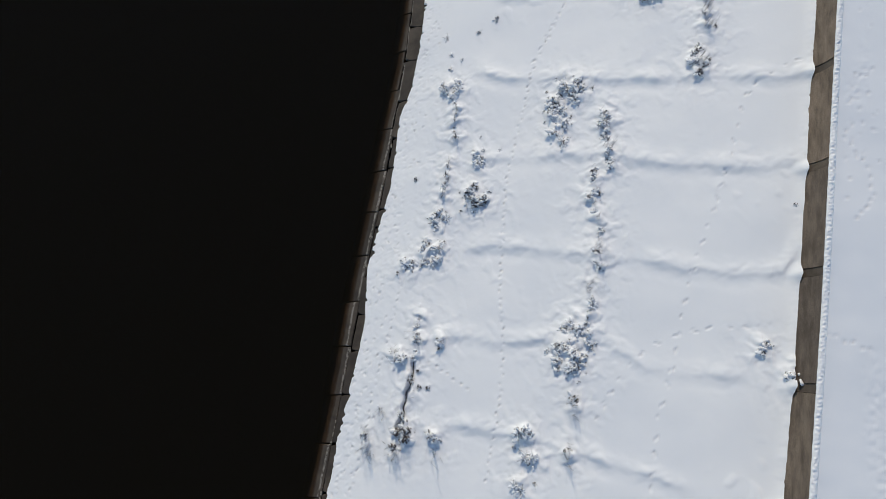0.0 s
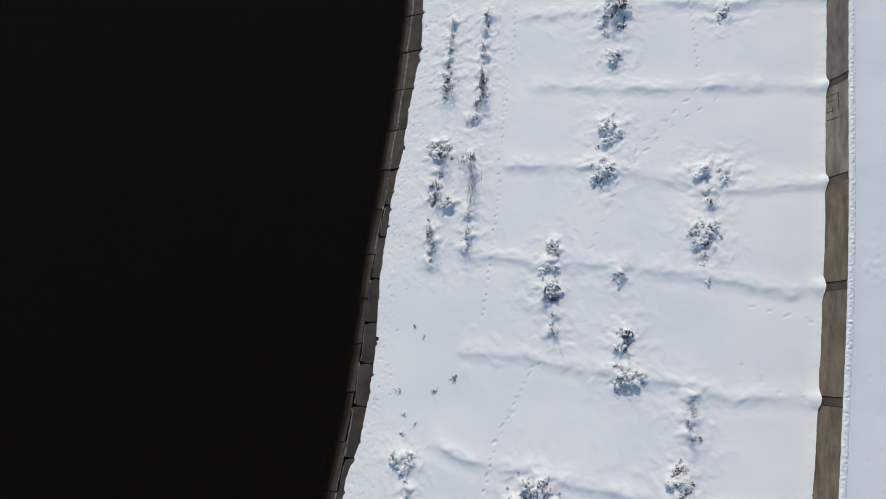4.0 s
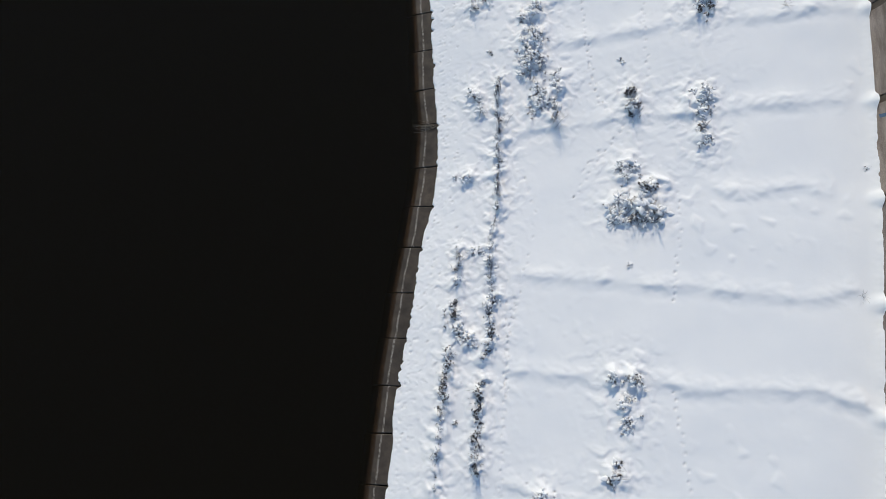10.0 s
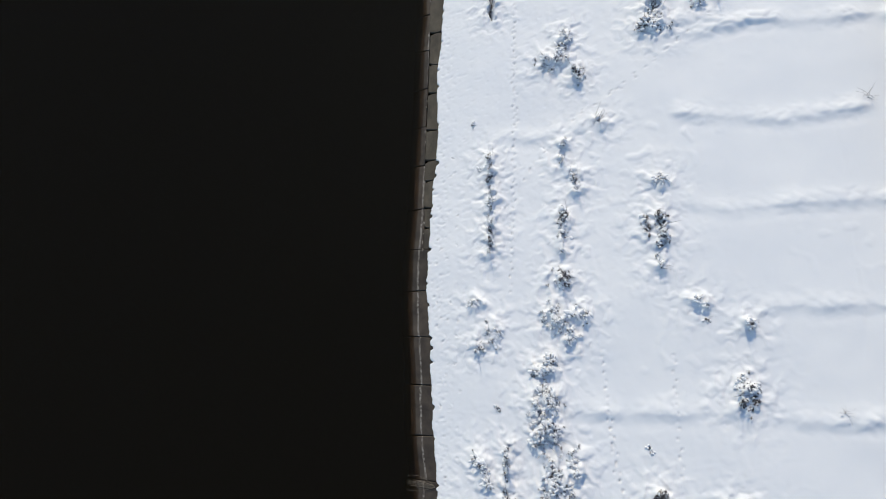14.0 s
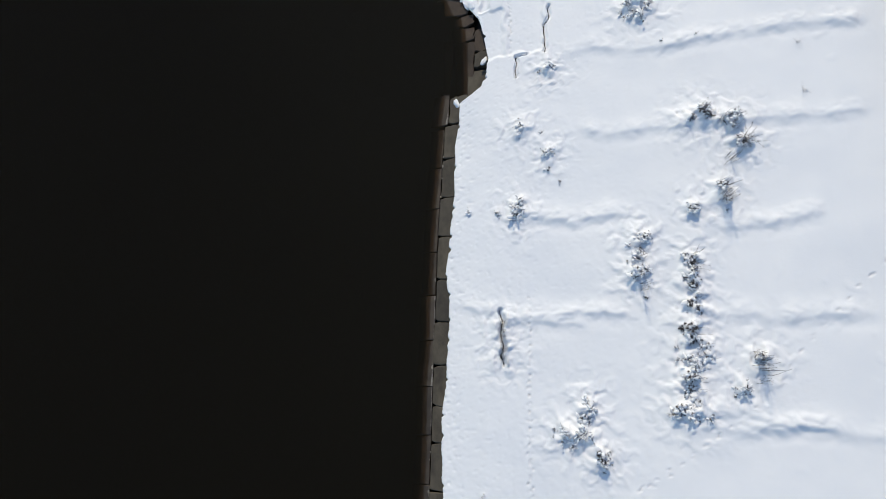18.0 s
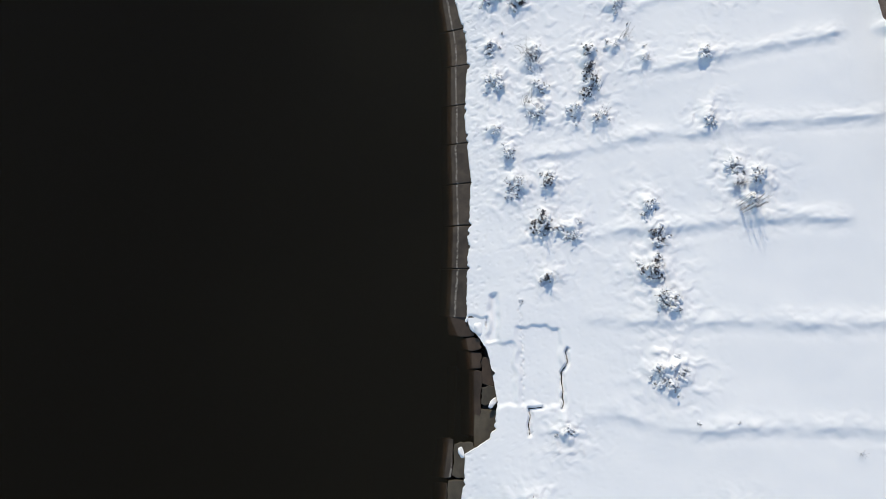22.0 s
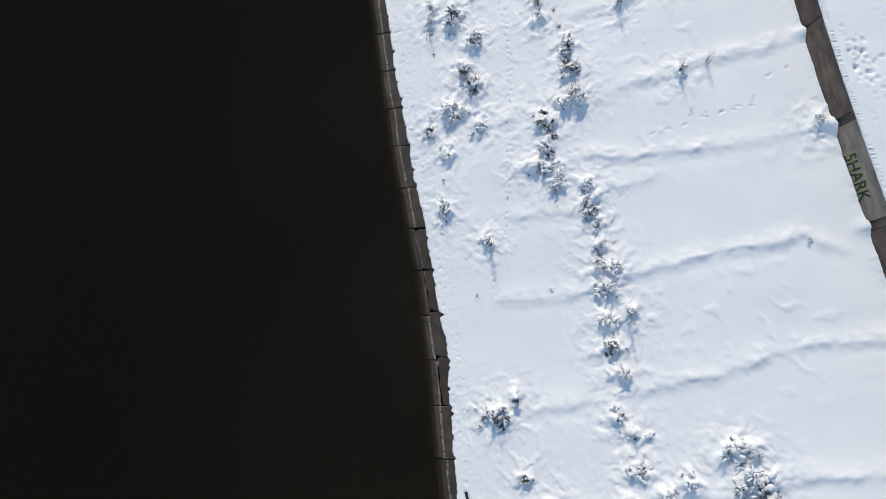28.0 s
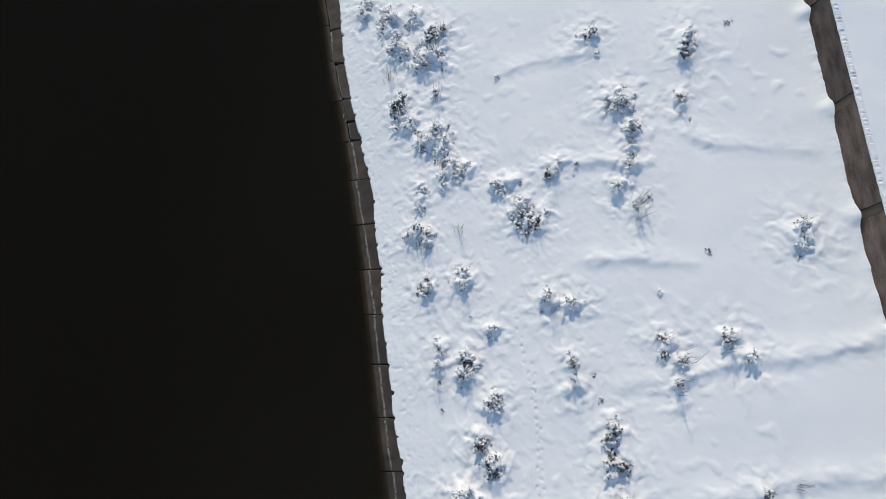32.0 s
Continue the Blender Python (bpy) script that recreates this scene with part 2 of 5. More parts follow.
def value_noise(x, y, seed=0):
    """Smooth noise about zero, roughly -0.6 to 0.6."""
    x, y = 0.8 * np.asarray(x) + 37.3 * seed + 4000, 0.8 * np.asarray(y) + 91.7 * seed + 4000
    i, j = np.floor(x).astype(int), np.floor(y).astype(int)
    fx, fy = x - i, y - j
    i, j = i % 511, j % 511
    wx, wy = fx * fx * fx * (fx * (6 * fx - 15) + 10), fy * fy * fy * (fy * (6 * fy - 15) + 10)
    a = SLANT_X[i, j] * fx + SLANT_Y[i, j] * fy
    b = SLANT_X[i + 1, j] * (fx - 1) + SLANT_Y[i + 1, j] * fy
    c = SLANT_X[i, j + 1] * fx + SLANT_Y[i, j + 1] * (fy - 1)
    d = SLANT_X[i + 1, j + 1] * (fx - 1) + SLANT_Y[i + 1, j + 1] * (fy - 1)
    return 0.9 * ((a * (1 - wx) + b * wx) * (1 - wy) + (c * (1 - wx) + d * wx) * wy)


def collapse_x(y):
    """How far the washed-out gap takes the snow's edge back from the bank line."""
    return 2.35 * np.interp(y, (141.8, 142.9, 144, 145.4, 147.4, 149, 150.3, 151.3), (0, 0.7, 0.9, 0.96, 0.8, 0.63, 0.25, 0))


# how far the snow's edge lies in from the bank line, every two metres along it
EDGE_SOUTH = [-0.2, -0.14, -0.25, -0.1, -0.01, 0.1, 0.13, -0.21, -0.48, -0.32, -0.13, 0.09, -0.03, -0.17, -0.33, 0.1, 0.17, 0.18, 0.27, 0.19, 0.04, -0.04, -0.12, -0.09, -0.22, -0.14, 0.02, -0.04, 0.01, 0.06, 0.25, 0.15, -0.02, -0.14, -0.06, 0.07, -0.14, -0.12, -0.04, 0.05, 0.16, 0.09]
EDGE_MIDDLE = [-0.01, 0.1, 0.21, 0.2, 0.11, 0.02, 0.0, -0.05, -0.06, -0.03, 0.03, -0.09, -0.15, -0.12, -0.09, -0.08, -0.03, 0.12, 0.16, 0.07, -0.09, -0.08, 0.09, 0.16, 0.22, 0.14, -0.18, -0.02, 0.03, 0.15, 0.06, -0.03, 0.13, 0.16, 0.02, -0.01, -0.03, -0.03, -0.1, -0.11, -0.1, -0.07]
EDGE_NORTH = [0.07, 0.17, 0.01, -0.16, -0.19, -0.05, 0.05, 0.08, -0.12, -0.28, -0.16, -0.21, -0.1, -0.14, 0.16, 0.02, -0.15, -0.09, -0.02, 0.05, -0.04, -0.11, -0.03, -0.11, -0.08, -0.29, -0.23, -0.23, -0.26, -0.27, 0.0, -0.1, -0.04, 0.18, -0.02, -0.14, -0.2, -0.19, -0.1, -0.07, 0.03, 0.19]
EDGE_SHIFT = EDGE_SOUTH + EDGE_MIDDLE + EDGE_NORTH
# joints between the long edge slabs
JOINT_Y = [float(v) for v in np.interp(range(-8, 75), (-8, 0, 8, 18, 29, 41, 45, 54, 61, 71, 75), (-24.5, 2.17, 29.2, 62.8, 99.75, 139.8, 155.0, 184.8, 207.4, 240.3, 253.4))]


def edge_x(y):
    y = np.asarray(y, float)
    wob = 0.12 * value_noise(y / 1.1, 0 * y, 3) + 0.04 * value_noise(y / 0.4, 0 * y, 4) + 0.07 * value_noise(y / 0.15, 0 * y, 5)
    rough = 0.5 + np.clip(2.5 * value_noise(y / 7.0, 0 * y, 46) + 0.3, 0, 1)
    bite = np.clip((value_noise(y / 0.42, 0 * y, 44) - 0.2) / 0.05, 0, 1) * np.clip(0.4 + value_noise(y / 3.0, 0 * y, 45), 0, 1)
    near = np.abs(y[..., None] - np.array(JOINT_Y)).min(-1)
    notch = np.exp(-(near / 0.13) ** 2) * np.clip(0.6 + 2 * value_noise(y / 2.6, 0 * y, 47), 0, 1)
    return bank_x(y) + collapse_x(y) + np.interp(y, -8 + 2.0 * np.arange(len(EDGE_SHIFT)), EDGE_SHIFT) + rough * wob + 0.26 * bite + 0.22 * notch - 0.02


def mesh_object(name, verts, faces, mat, parent=None, smooth=False):
    me = bpy.data.meshes.new(name)
    me.from_pydata([tuple(v) for v in verts], [], faces)
    me.materials.append(mat)
    if smooth:
        me.polygons.foreach_set("use_smooth", [True] * len(me.polygons))
    me.update()
    ob = new(name, me)
    ob.parent = parent
    return ob


def part(name, bm, mat, parent, label=""):
    me = bpy.data.meshes.new(name)
    bm.to_mesh(me)
    bm.free()
    me.materials.append(mat)
    ob = new(name, me)
    ob.parent = parent
    return tagged(ob, label)


def grid_object(name, px, py, pz, mat):
    """A sheet from a grid of points, smooth."""
    r, c = px.shape
    me = bpy.data.meshes.new(name)
    me.vertices.add(r * c)
    me.vertices.foreach_set("co", np.stack([px, py, pz], -1).astype(np.float32).ravel())
    k = np.arange(r * c).reshape(r, c)
    quads = np.stack([k[:-1, :-1], k[:-1, 1:], k[1:, 1:], k[1:, :-1]], -1).reshape(-1, 4)
    me.loops.add(quads.size)
    me.loops.foreach_set("vertex_index", quads.ravel().astype(np.int32))
    me.polygons.add(len(quads))
    me.polygons.foreach_set("loop_start", np.arange(0, quads.size, 4, dtype=np.int32))
    me.update(calc_edges=True)
    me.polygons.foreach_set("use_smooth", np.ones(len(quads), dtype=bool))
    me.materials.append(mat)
    return new(name, me)


# ---- planting plan: where weeds stand in the slab joints ----
PLANTS, CRACKS, MOUNDS, THINGS = [], [], [], []
rnd = random.Random(11)


def thing(name, label):
    """Opens a new plant stand; the plants added next belong to it."""
    THINGS.append((name, label))


def add(kind, x, y, s):
    PLANTS.append((kind, x, y, s, len(THINGS) - 1))


def thicket(x, y, w, h, kinds=("shrub", "shrub", "shrub", "fan_shrub"), fill=0.36, label="grey-brown dead weed thicket bowed under lumps of snow"):
    thing("weed_thicket", label)
    MOUNDS.append((x, y, w, h))
    for _ in range(max(2, min(24, round(w * h / fill)))):
        a, r = rnd.uniform(0, 6.283), math.sqrt(rnd.random())
        add(rnd.choice(kinds), x + 0.46 * w * r * math.cos(a), y + 0.48 * h * r * math.sin(a), rnd.uniform(0.42, 0.82))
    for _ in range(max(1, min(6, round(w * h / 1.2)))):
        a = rnd.uniform(0, 6.283)
        add("row_weed", x + 0.62 * w * math.cos(a), y + 0.62 * h * math.sin(a), rnd.uniform(0.3, 0.5))


def dense_thicket(x, y, w, h):
    thicket(x, y, w, h, ("shrub", "dark_shrub", "dark_shrub"), 0.3, "dark dense thicket of withered weeds, snow on the outer twigs")
    for _ in range(max(1, round(w * h / 1.4))):
        add("tall_weed", x + rnd.uniform(-0.3, 0.3) * w, y + rnd.uniform(-0.4, 0.2) * h, rnd.uniform(0.7, 1.1))


def tall_stems(x, y, w, h):
    thing("tall_weed", "tall thin dry weed stems standing out of the snow")
    MOUNDS.append((x, y + 0.2 * h, w, 0.6 * h))
    n = max(1, round(h / 0.6))
    for k in range(n):
        add("tall_weed", x + rnd.uniform(-0.3, 0.3) * w, y + 0.4 + ((k + 0.5) / n - 0.5) * h * 0.8, rnd.uniform(0.75, 1.1))
    add("row_weed", x, y + 0.4 * h, rnd.uniform(0.6, 0.8))


def laden_bush(x, y, w, h):
    thing("snowy_bush", "spreading bare bush weighed down by pillows of snow")
    MOUNDS.append((x, y + 0.25 * h, 0.7 * w, 0.6 * h))
    for k in range(round(w * h * 1.5)):
        a, r = 2.4 * k, math.sqrt((k + 0.5) / round(w * h * 1.5))
        add("laden_shrub" if k % 2 else "dark_shrub" if r < 0.5 else "fan_shrub", x + 0.42 * w * r * math.cos(a), y + 0.4 * h * r * math.sin(a), rnd.uniform(0.7, 1.0))
    for k in range(3):
        add("twig", x + rnd.uniform(-0.25, 0.3) * w, y - rnd.uniform(0.1, 0.4) * h, rnd.uniform(0.9, 1.2))


def bare_twigs(x, y, w, h):
    thing("bare_shrub", "bare arching brown twigs of a shrub poking through the snow")
    for _ in range(max(1, round(w * h / 3.5))):
        add("twig", x + rnd.uniform(-0.2, 0.2) * w, y + rnd.uniform(-0.1, 0.3) * h, 0.5 * min(2.6, max(w, h)))


def weed_row(x1, y1, x2, y2, w, kinds=("shrub", "row_weed", "row_weed", "tall_weed"), gap=0.4, label="thin row of dry weeds growing along a slab joint"):
    thing("weed_row", label)
    n = max(2, round(math.hypot(x2 - x1, y2 - y1) / gap))
    for k in range(n):
        f = (k + 0.5 + rnd.uniform(-0.45, 0.45)) / n
        x, y = x1 + (x2 - x1) * f + rnd.uniform(-0.32, 0.32) * w, y1 + (y2 - y1) * f
        add(rnd.choice(kinds), x, y, rnd.uniform(0.36, 0.66) * min(1.2, 0.7 + 0.5 * w))
        if k % 3 == 0:
            MOUNDS.append((x, y, 0.8, 1.0))
            add("tall_weed", x, y + 0.1, rnd.uniform(0.5, 0.9))


def dense_row(x1, y1, x2, y2, w):
    weed_row(x1, y1, x2, y2, w, ("dark_shrub", "row_weed", "row_weed", "tall_weed") if w < 0.5 else ("dark_shrub", "dark_shrub", "row_weed", "shrub"), 0.27, "dark dense row of dead weeds along a slab joint")


def sprig(x, y):
    thing("weed_tuft", "small dry weed tuft poking through the snow")
    add(rnd.choice(("row_weed", "row_weed", "shrub")), x, y, rnd.uniform(0.35, 0.55))


def dark_sprig(x, y):
    thing("weed_tuft", "small dark clump of withered weed leaves")
    for k in range(2):
        add("dark_shrub", x + rnd.uniform(-0.06, 0.06), y + rnd.uniform(-0.06, 0.06), rnd.uniform(0.3, 0.42))


def dark_tuft(x, y):
    thing("weed_tuft", "dark clump of withered leaves under a cap of snow")
    MOUNDS.append((x, y + 0.15, 0.7, 0.6))
    for k in range(3):
        add("dark_shrub", x + rnd.uniform(-0.15, 0.15), y + rnd.uniform(-0.12, 0.12), rnd.uniform(0.45, 0.65))


def stalks(x, y):
    thing("tall_weed", "slender tall dry weed stalks standing in the snow")
    for k in range(2):
        add("tall_weed", x + rnd.uniform(-0.15, 0.15), y + rnd.uniform(-0.2, 0.2), rnd.uniform(0.75, 1.05))


def crack(x1, y1, x2, y2):
    CRACKS.append((x1, y1, x2, y2, 0.035))


sprig(5.68, -6.34)
thicket(4.68, -6.32, 0.74, 0.98)
tall_stems(-3.15, -5.20, 0.54, 1.77)
tall_stems(7.60, -5.04, 0.45, 1.95)
thicket(5.57, -4.80, 1.27, 0.93)
tall_stems(-5.09, -4.67, 0.48, 2.17)
thicket(-0.59, -3.81, 0.82, 1.06)
dense_thicket(-2.60, -3.69, 1.38, 1.65)
thicket(5.11, -3.65, 1.29, 1.22)
tall_stems(-2.49, -3.33, 1.54, 1.44)
tall_stems(8.18, -2.05, 0.49, 2.02)
sprig(-4.21, -1.98)
dark_sprig(-1.49, -0.57)
dark_sprig(-0.88, -0.57)
thicket(20.04, 0.15, 0.74, 1.40)
dark_sprig(-1.58, 0.55)
thicket(8.03, 1.40, 2.02, 2.83)
thicket(-2.97, 1.44, 1.61, 0.62)
thicket(18.79, 1.71, 0.52, 0.52)
thicket(-0.04, 2.62, 0.54, 0.92)
thicket(9.28, 2.80, 0.66, 1.78)
thicket(8.48, 3.35, 1.35, 1.45)
weed_row(-1.78, 1.12, -1.62, 4.02, 0.37)
weed_row(9.51, 3.86, 9.57, 6.44, 0.52)
thicket(-2.48, 7.72, 1.16, 1.34)
thicket(-0.65, 8.64, 1.70, 1.91)
weed_row(10.03, 6.79, 10.39, 9.64, 0.67)
sprig(21.57, 10.30)
thicket(-0.13, 10.70, 1.14, 1.96)
dense_thicket(2.29, 12.40, 1.78, 2.13)
weed_row(10.08, 10.25, 10.31, 13.85, 1.04)
dark_sprig(-1.95, 14.40)
thicket(2.61, 15.41, 0.88, 1.77)
weed_row(0.15, 12.82, 0.57, 15.87, 0.30)
sprig(4.22, 15.97)
weed_row(11.18, 13.75, 11.16, 16.04, 0.93)
sprig(2.84, 17.16)
thicket(11.35, 17.30, 1.06, 2.34)
thicket(8.16, 18.03, 1.35, 4.83)
thicket(9.20, 19.84, 2.24, 2.01)
weed_row(0.99, 17.18, 1.01, 20.21, 0.30)
dense_thicket(17.24, 20.85, 1.08, 2.13)
thicket(0.80, 21.30, 1.54, 1.35)
sprig(0.75, 23.17)
sprig(18.63, 23.33)
sprig(1.55, 23.75)
sprig(0.81, 24.38)
weed_row(17.91, 23.01, 18.27, 25.63, 0.67)
sprig(2.93, 25.90)
sprig(0.42, 26.01)
sprig(4.27, 26.66)
sprig(4.23, 26.85)
thicket(14.79, 26.90, 1.61, 1.49)
dense_thicket(14.82, 28.98, 0.75, 1.91)
sprig(2.11, 29.66)
sprig(1.48, 30.34)
weed_row(10.58, 29.28, 10.57, 30.89, 0.30)
dense_thicket(10.33, 32.06, 1.55, 1.88)
sprig(19.90, 32.64)
thicket(14.69, 33.32, 0.62, 0.64)
thicket(10.60, 34.19, 1.34, 0.67)
thicket(10.95, 35.43, 0.48, 1.02)
thicket(19.84, 35.64, 1.59, 3.04)
weed_row(2.49, 34.84, 2.48, 38.29, 0.67)
weed_row(5.10, 35.45, 5.22, 38.83, 0.30)
weed_row(20.35, 37.40, 20.43, 38.85, 0.37)
thicket(3.54, 39.21, 1.53, 0.56)
thicket(21.62, 39.95, 0.60, 1.42)
thicket(20.11, 40.17, 1.09, 1.10)
thicket(14.26, 40.42, 1.38, 2.04)
tall_stems(5.45, 41.16, 0.67, 3.32)
weed_row(2.69, 39.43, 3.11, 42.26, 0.74)
thicket(14.81, 43.27, 1.32, 2.55)
thicket(3.20, 43.48, 1.75, 1.79)
thicket(5.76, 45.67, 1.01, 0.47)
tall_stems(6.31, 47.63, 0.60, 3.03)
dense_thicket(3.70, 48.70, 0.65, 1.23)
thicket(15.46, 49.10, 0.95, 1.20)
weed_row(3.56, 47.70, 3.56, 49.80, 0.52)
thicket(22.64, 51.34, 0.63, 0.73)
sprig(28.24, 52.04)
weed_row(6.14, 46.84, 6.61, 52.08, 0.48)
dense_thicket(15.74, 52.36, 1.73, 2.58)
weed_row(3.81, 49.31, 4.14, 54.38, 0.44)
thicket(15.51, 54.55, 1.13, 1.53)
dense_thicket(18.67, 55.21, 0.41, 0.95)
weed_row(6.61, 52.91, 6.93, 55.23, 0.52)
thicket(16.47, 56.09, 0.63, 1.13)
sprig(11.99, 56.09)
thicket(11.56, 57.10, 1.22, 0.68)
thicket(4.43, 57.44, 1.10, 1.17)
sprig(17.09, 57.78)
bare_twigs(26.90, 58.89, 0.94, 1.17)
thicket(12.00, 59.21, 1.23, 1.39)
dense_thicket(16.45, 61.12, 1.15, 1.29)
dark_sprig(6.51, 63.80)
weed_row(5.14, 59.16, 5.44, 64.25, 0.30)
thicket(17.12, 64.76, 1.31, 2.14)
dense_row(7.76, 60.67, 8.09, 66.73, 0.74)
thicket(16.50, 66.93, 0.89, 1.11)
dense_thicket(17.55, 66.96, 0.81, 1.46)
dense_row(5.52, 64.24, 5.94, 68.85, 0.67)
thicket(7.25, 69.11, 1.91, 1.01)
dense_thicket(6.38, 70.82, 1.15, 2.89)
bare_twigs(30.42, 71.78, 0.41, 1.06)
dense_row(8.53, 68.13, 8.80, 72.63, 0.81)
sprig(17.88, 74.22)
weed_row(8.82, 72.56, 8.92, 75.33, 0.59)
thicket(7.90, 75.63, 0.90, 0.53)
weed_row(6.48, 73.13, 6.66, 76.64, 0.48)
laden_bush(18.3, 77.9, 3.9, 2.6)
weed_row(8.92, 75.55, 9.14, 78.19, 0.41)
dense_thicket(19.48, 79.59, 1.75, 0.93)
sprig(31.88, 79.95)
thicket(18.13, 80.94, 1.23, 2.00)
thicket(7.06, 81.46, 1.29, 0.57)
thicket(23.00, 82.88, 0.62, 2.13)
dense_row(9.35, 78.63, 9.52, 83.23, 0.41)
tall_stems(13.45, 85.24, 0.80, 2.77)
thicket(22.74, 85.52, 1.76, 2.17)
dense_thicket(18.58, 85.99, 1.18, 2.50)
thicket(12.55, 87.02, 1.64, 2.81)
thicket(8.12, 87.03, 0.61, 0.87)
thicket(7.68, 87.84, 0.79, 2.23)
thicket(13.80, 87.98, 0.89, 2.34)
dense_row(9.52, 83.23, 9.42, 89.21, 0.41)
sprig(18.27, 89.23)
sprig(18.16, 89.51)
thicket(11.99, 90.47, 1.84, 3.87)
sprig(8.99, 91.51)
sprig(8.86, 91.66)
bare_twigs(28.72, 91.69, 0.72, 1.29)
sprig(31.44, 92.10)
thicket(11.91, 92.13, 2.14, 2.12)
dense_thicket(23.50, 92.86, 1.30, 2.33)
thicket(12.13, 94.38, 1.77, 1.49)
dense_thicket(7.55, 95.77, 1.08, 0.69)
thicket(13.69, 96.13, 1.06, 1.50)
thicket(8.57, 96.77, 0.90, 1.57)
dense_thicket(23.96, 97.05, 0.59, 0.55)
sprig(21.79, 97.43)
thicket(12.76, 97.70, 1.55, 1.96)
thicket(14.30, 97.76, 0.98, 1.10)
thicket(21.34, 98.48, 1.24, 0.48)
thicket(7.53, 98.63, 0.92, 0.71)
dense_thicket(13.12, 100.25, 1.40, 1.58)
weed_row(19.25, 100.78, 19.25, 102.06, 0.30)
thicket(13.38, 102.67, 0.71, 1.62)
dense_thicket(19.14, 103.39, 1.43, 2.43)
dense_thicket(13.30, 104.51, 0.71, 2.29)
thicket(19.50, 106.66, 0.80, 0.90)
weed_row(14.34, 106.42, 14.00, 108.37, 0.44)
sprig(7.69, 108.75)
dense_row(8.44, 102.16, 8.35, 110.13, 0.44)
weed_row(13.52, 108.69, 13.44, 110.16, 0.37)
tall_stems(16.04, 111.27, 0.88, 1.00)
bare_twigs(31.91, 111.55, 1.01, 1.72)
sprig(7.23, 112.60)
dense_thicket(14.51, 115.55, 1.15, 1.59)
thicket(13.18, 116.85, 2.36, 1.54)
thicket(13.82, 118.59, 0.86, 1.65)
thicket(19.84, 118.65, 2.00, 1.68)
sprig(22.43, 119.64)
thicket(22.76, 120.03, 0.46, 0.53)
dense_thicket(19.95, 120.38, 1.48, 1.71)
tall_stems(23.77, 120.98, 0.62, 2.45)
tall_stems(24.00, 121.29, 0.78, 1.76)
thicket(20.40, 122.12, 1.83, 1.74)
dense_thicket(20.33, 123.73, 1.36, 1.77)
dense_row(8.63, 121.56, 8.61, 124.39, 0.19)
dense_row(8.50, 121.58, 8.42, 124.57, 0.19)
sprig(17.83, 125.85)
thicket(17.37, 127.61, 1.02, 2.40)
dense_row(20.41, 124.94, 20.47, 128.69, 0.96)
thicket(17.48, 129.77, 1.03, 1.58)
sprig(20.67, 131.70)
thicket(20.89, 131.77, 0.32, 0.57)
sprig(8.34, 132.28)
thicket(9.68, 132.29, 0.53, 1.79)
thicket(9.58, 132.29, 0.67, 1.71)
tall_stems(22.67, 132.30, 0.63, 2.17)
sprig(8.27, 132.35)
thicket(22.79, 132.49, 0.50, 1.76)
sprig(6.19, 132.56)
sprig(12.60, 134.44)
sprig(11.81, 135.40)
bare_twigs(24.10, 135.88, 2.20, 2.53)
thicket(24.13, 136.23, 1.26, 0.87)
thicket(11.85, 136.60, 0.49, 0.72)
thicket(23.79, 137.72, 1.15, 0.89)
sprig(11.51, 138.44)
dense_thicket(21.91, 138.54, 1.12, 0.91)
thicket(9.78, 138.72, 0.86, 1.08)
bare_twigs(28.17, 139.38, 1.09, 0.88)
bare_twigs(28.09, 142.95, 0.50, 0.91)
thicket(11.94, 143.45, 0.86, 0.86)
sprig(19.79, 144.43)
sprig(22.04, 144.62)
thicket(18.39, 147.54, 1.87, 1.88)
bare_twigs(32.32, 151.23, 1.11, 2.02)
thicket(18.45, 152.15, 1.39, 1.61)
sprig(9.26, 152.39)
dark_tuft(11.05, 154.0)
sprig(10.6, 153.7)
dense_thicket(17.63, 154.26, 1.73, 1.56)
dense_thicket(18.12, 156.59, 0.68, 2.14)
thicket(12.54, 157.36, 1.34, 1.44)
dense_thicket(10.67, 157.83, 1.30, 1.87)
tall_stems(23.67, 158.09, 1.14, 1.70)
thicket(17.60, 158.54, 0.89, 1.40)
sprig(8.33, 160.00)
thicket(24.31, 160.11, 0.95, 0.97)
thicket(23.04, 160.37, 0.84, 2.35)
thicket(8.95, 160.82, 1.82, 1.44)
dense_thicket(11.30, 161.09, 1.15, 1.42)
thicket(8.37, 163.66, 0.65, 2.00)
thicket(21.75, 164.75, 0.61, 0.96)
thicket(14.83, 165.45, 1.04, 0.93)
thicket(7.36, 165.54, 0.91, 0.54)
thicket(13.15, 166.04, 0.92, 1.03)
thicket(10.54, 166.74, 1.36, 1.41)
dense_thicket(14.17, 168.33, 1.14, 2.18)
thicket(10.44, 168.53, 1.05, 1.17)
thicket(7.37, 169.41, 1.09, 2.13)
thicket(17.77, 169.60, 0.58, 0.69)
thicket(21.66, 169.70, 0.62, 0.50)
dense_thicket(14.04, 170.33, 0.85, 2.22)
sprig(18.00, 170.66)
thicket(10.27, 170.82, 1.22, 1.83)
thicket(15.78, 170.98, 0.98, 0.71)
bare_twigs(10.28, 171.05, 2.86, 2.29)
thicket(7.16, 172.24, 1.11, 1.22)
sprig(16.98, 172.79)
sprig(8.00, 173.49)
thicket(16.10, 174.94, 0.84, 2.05)
thicket(23.40, 175.42, 1.81, 1.95)
dense_thicket(9.07, 176.11, 1.01, 1.50)
thicket(7.05, 176.97, 1.39, 2.19)
thicket(15.24, 177.14, 1.11, 1.38)
thicket(23.15, 177.78, 1.44, 1.23)
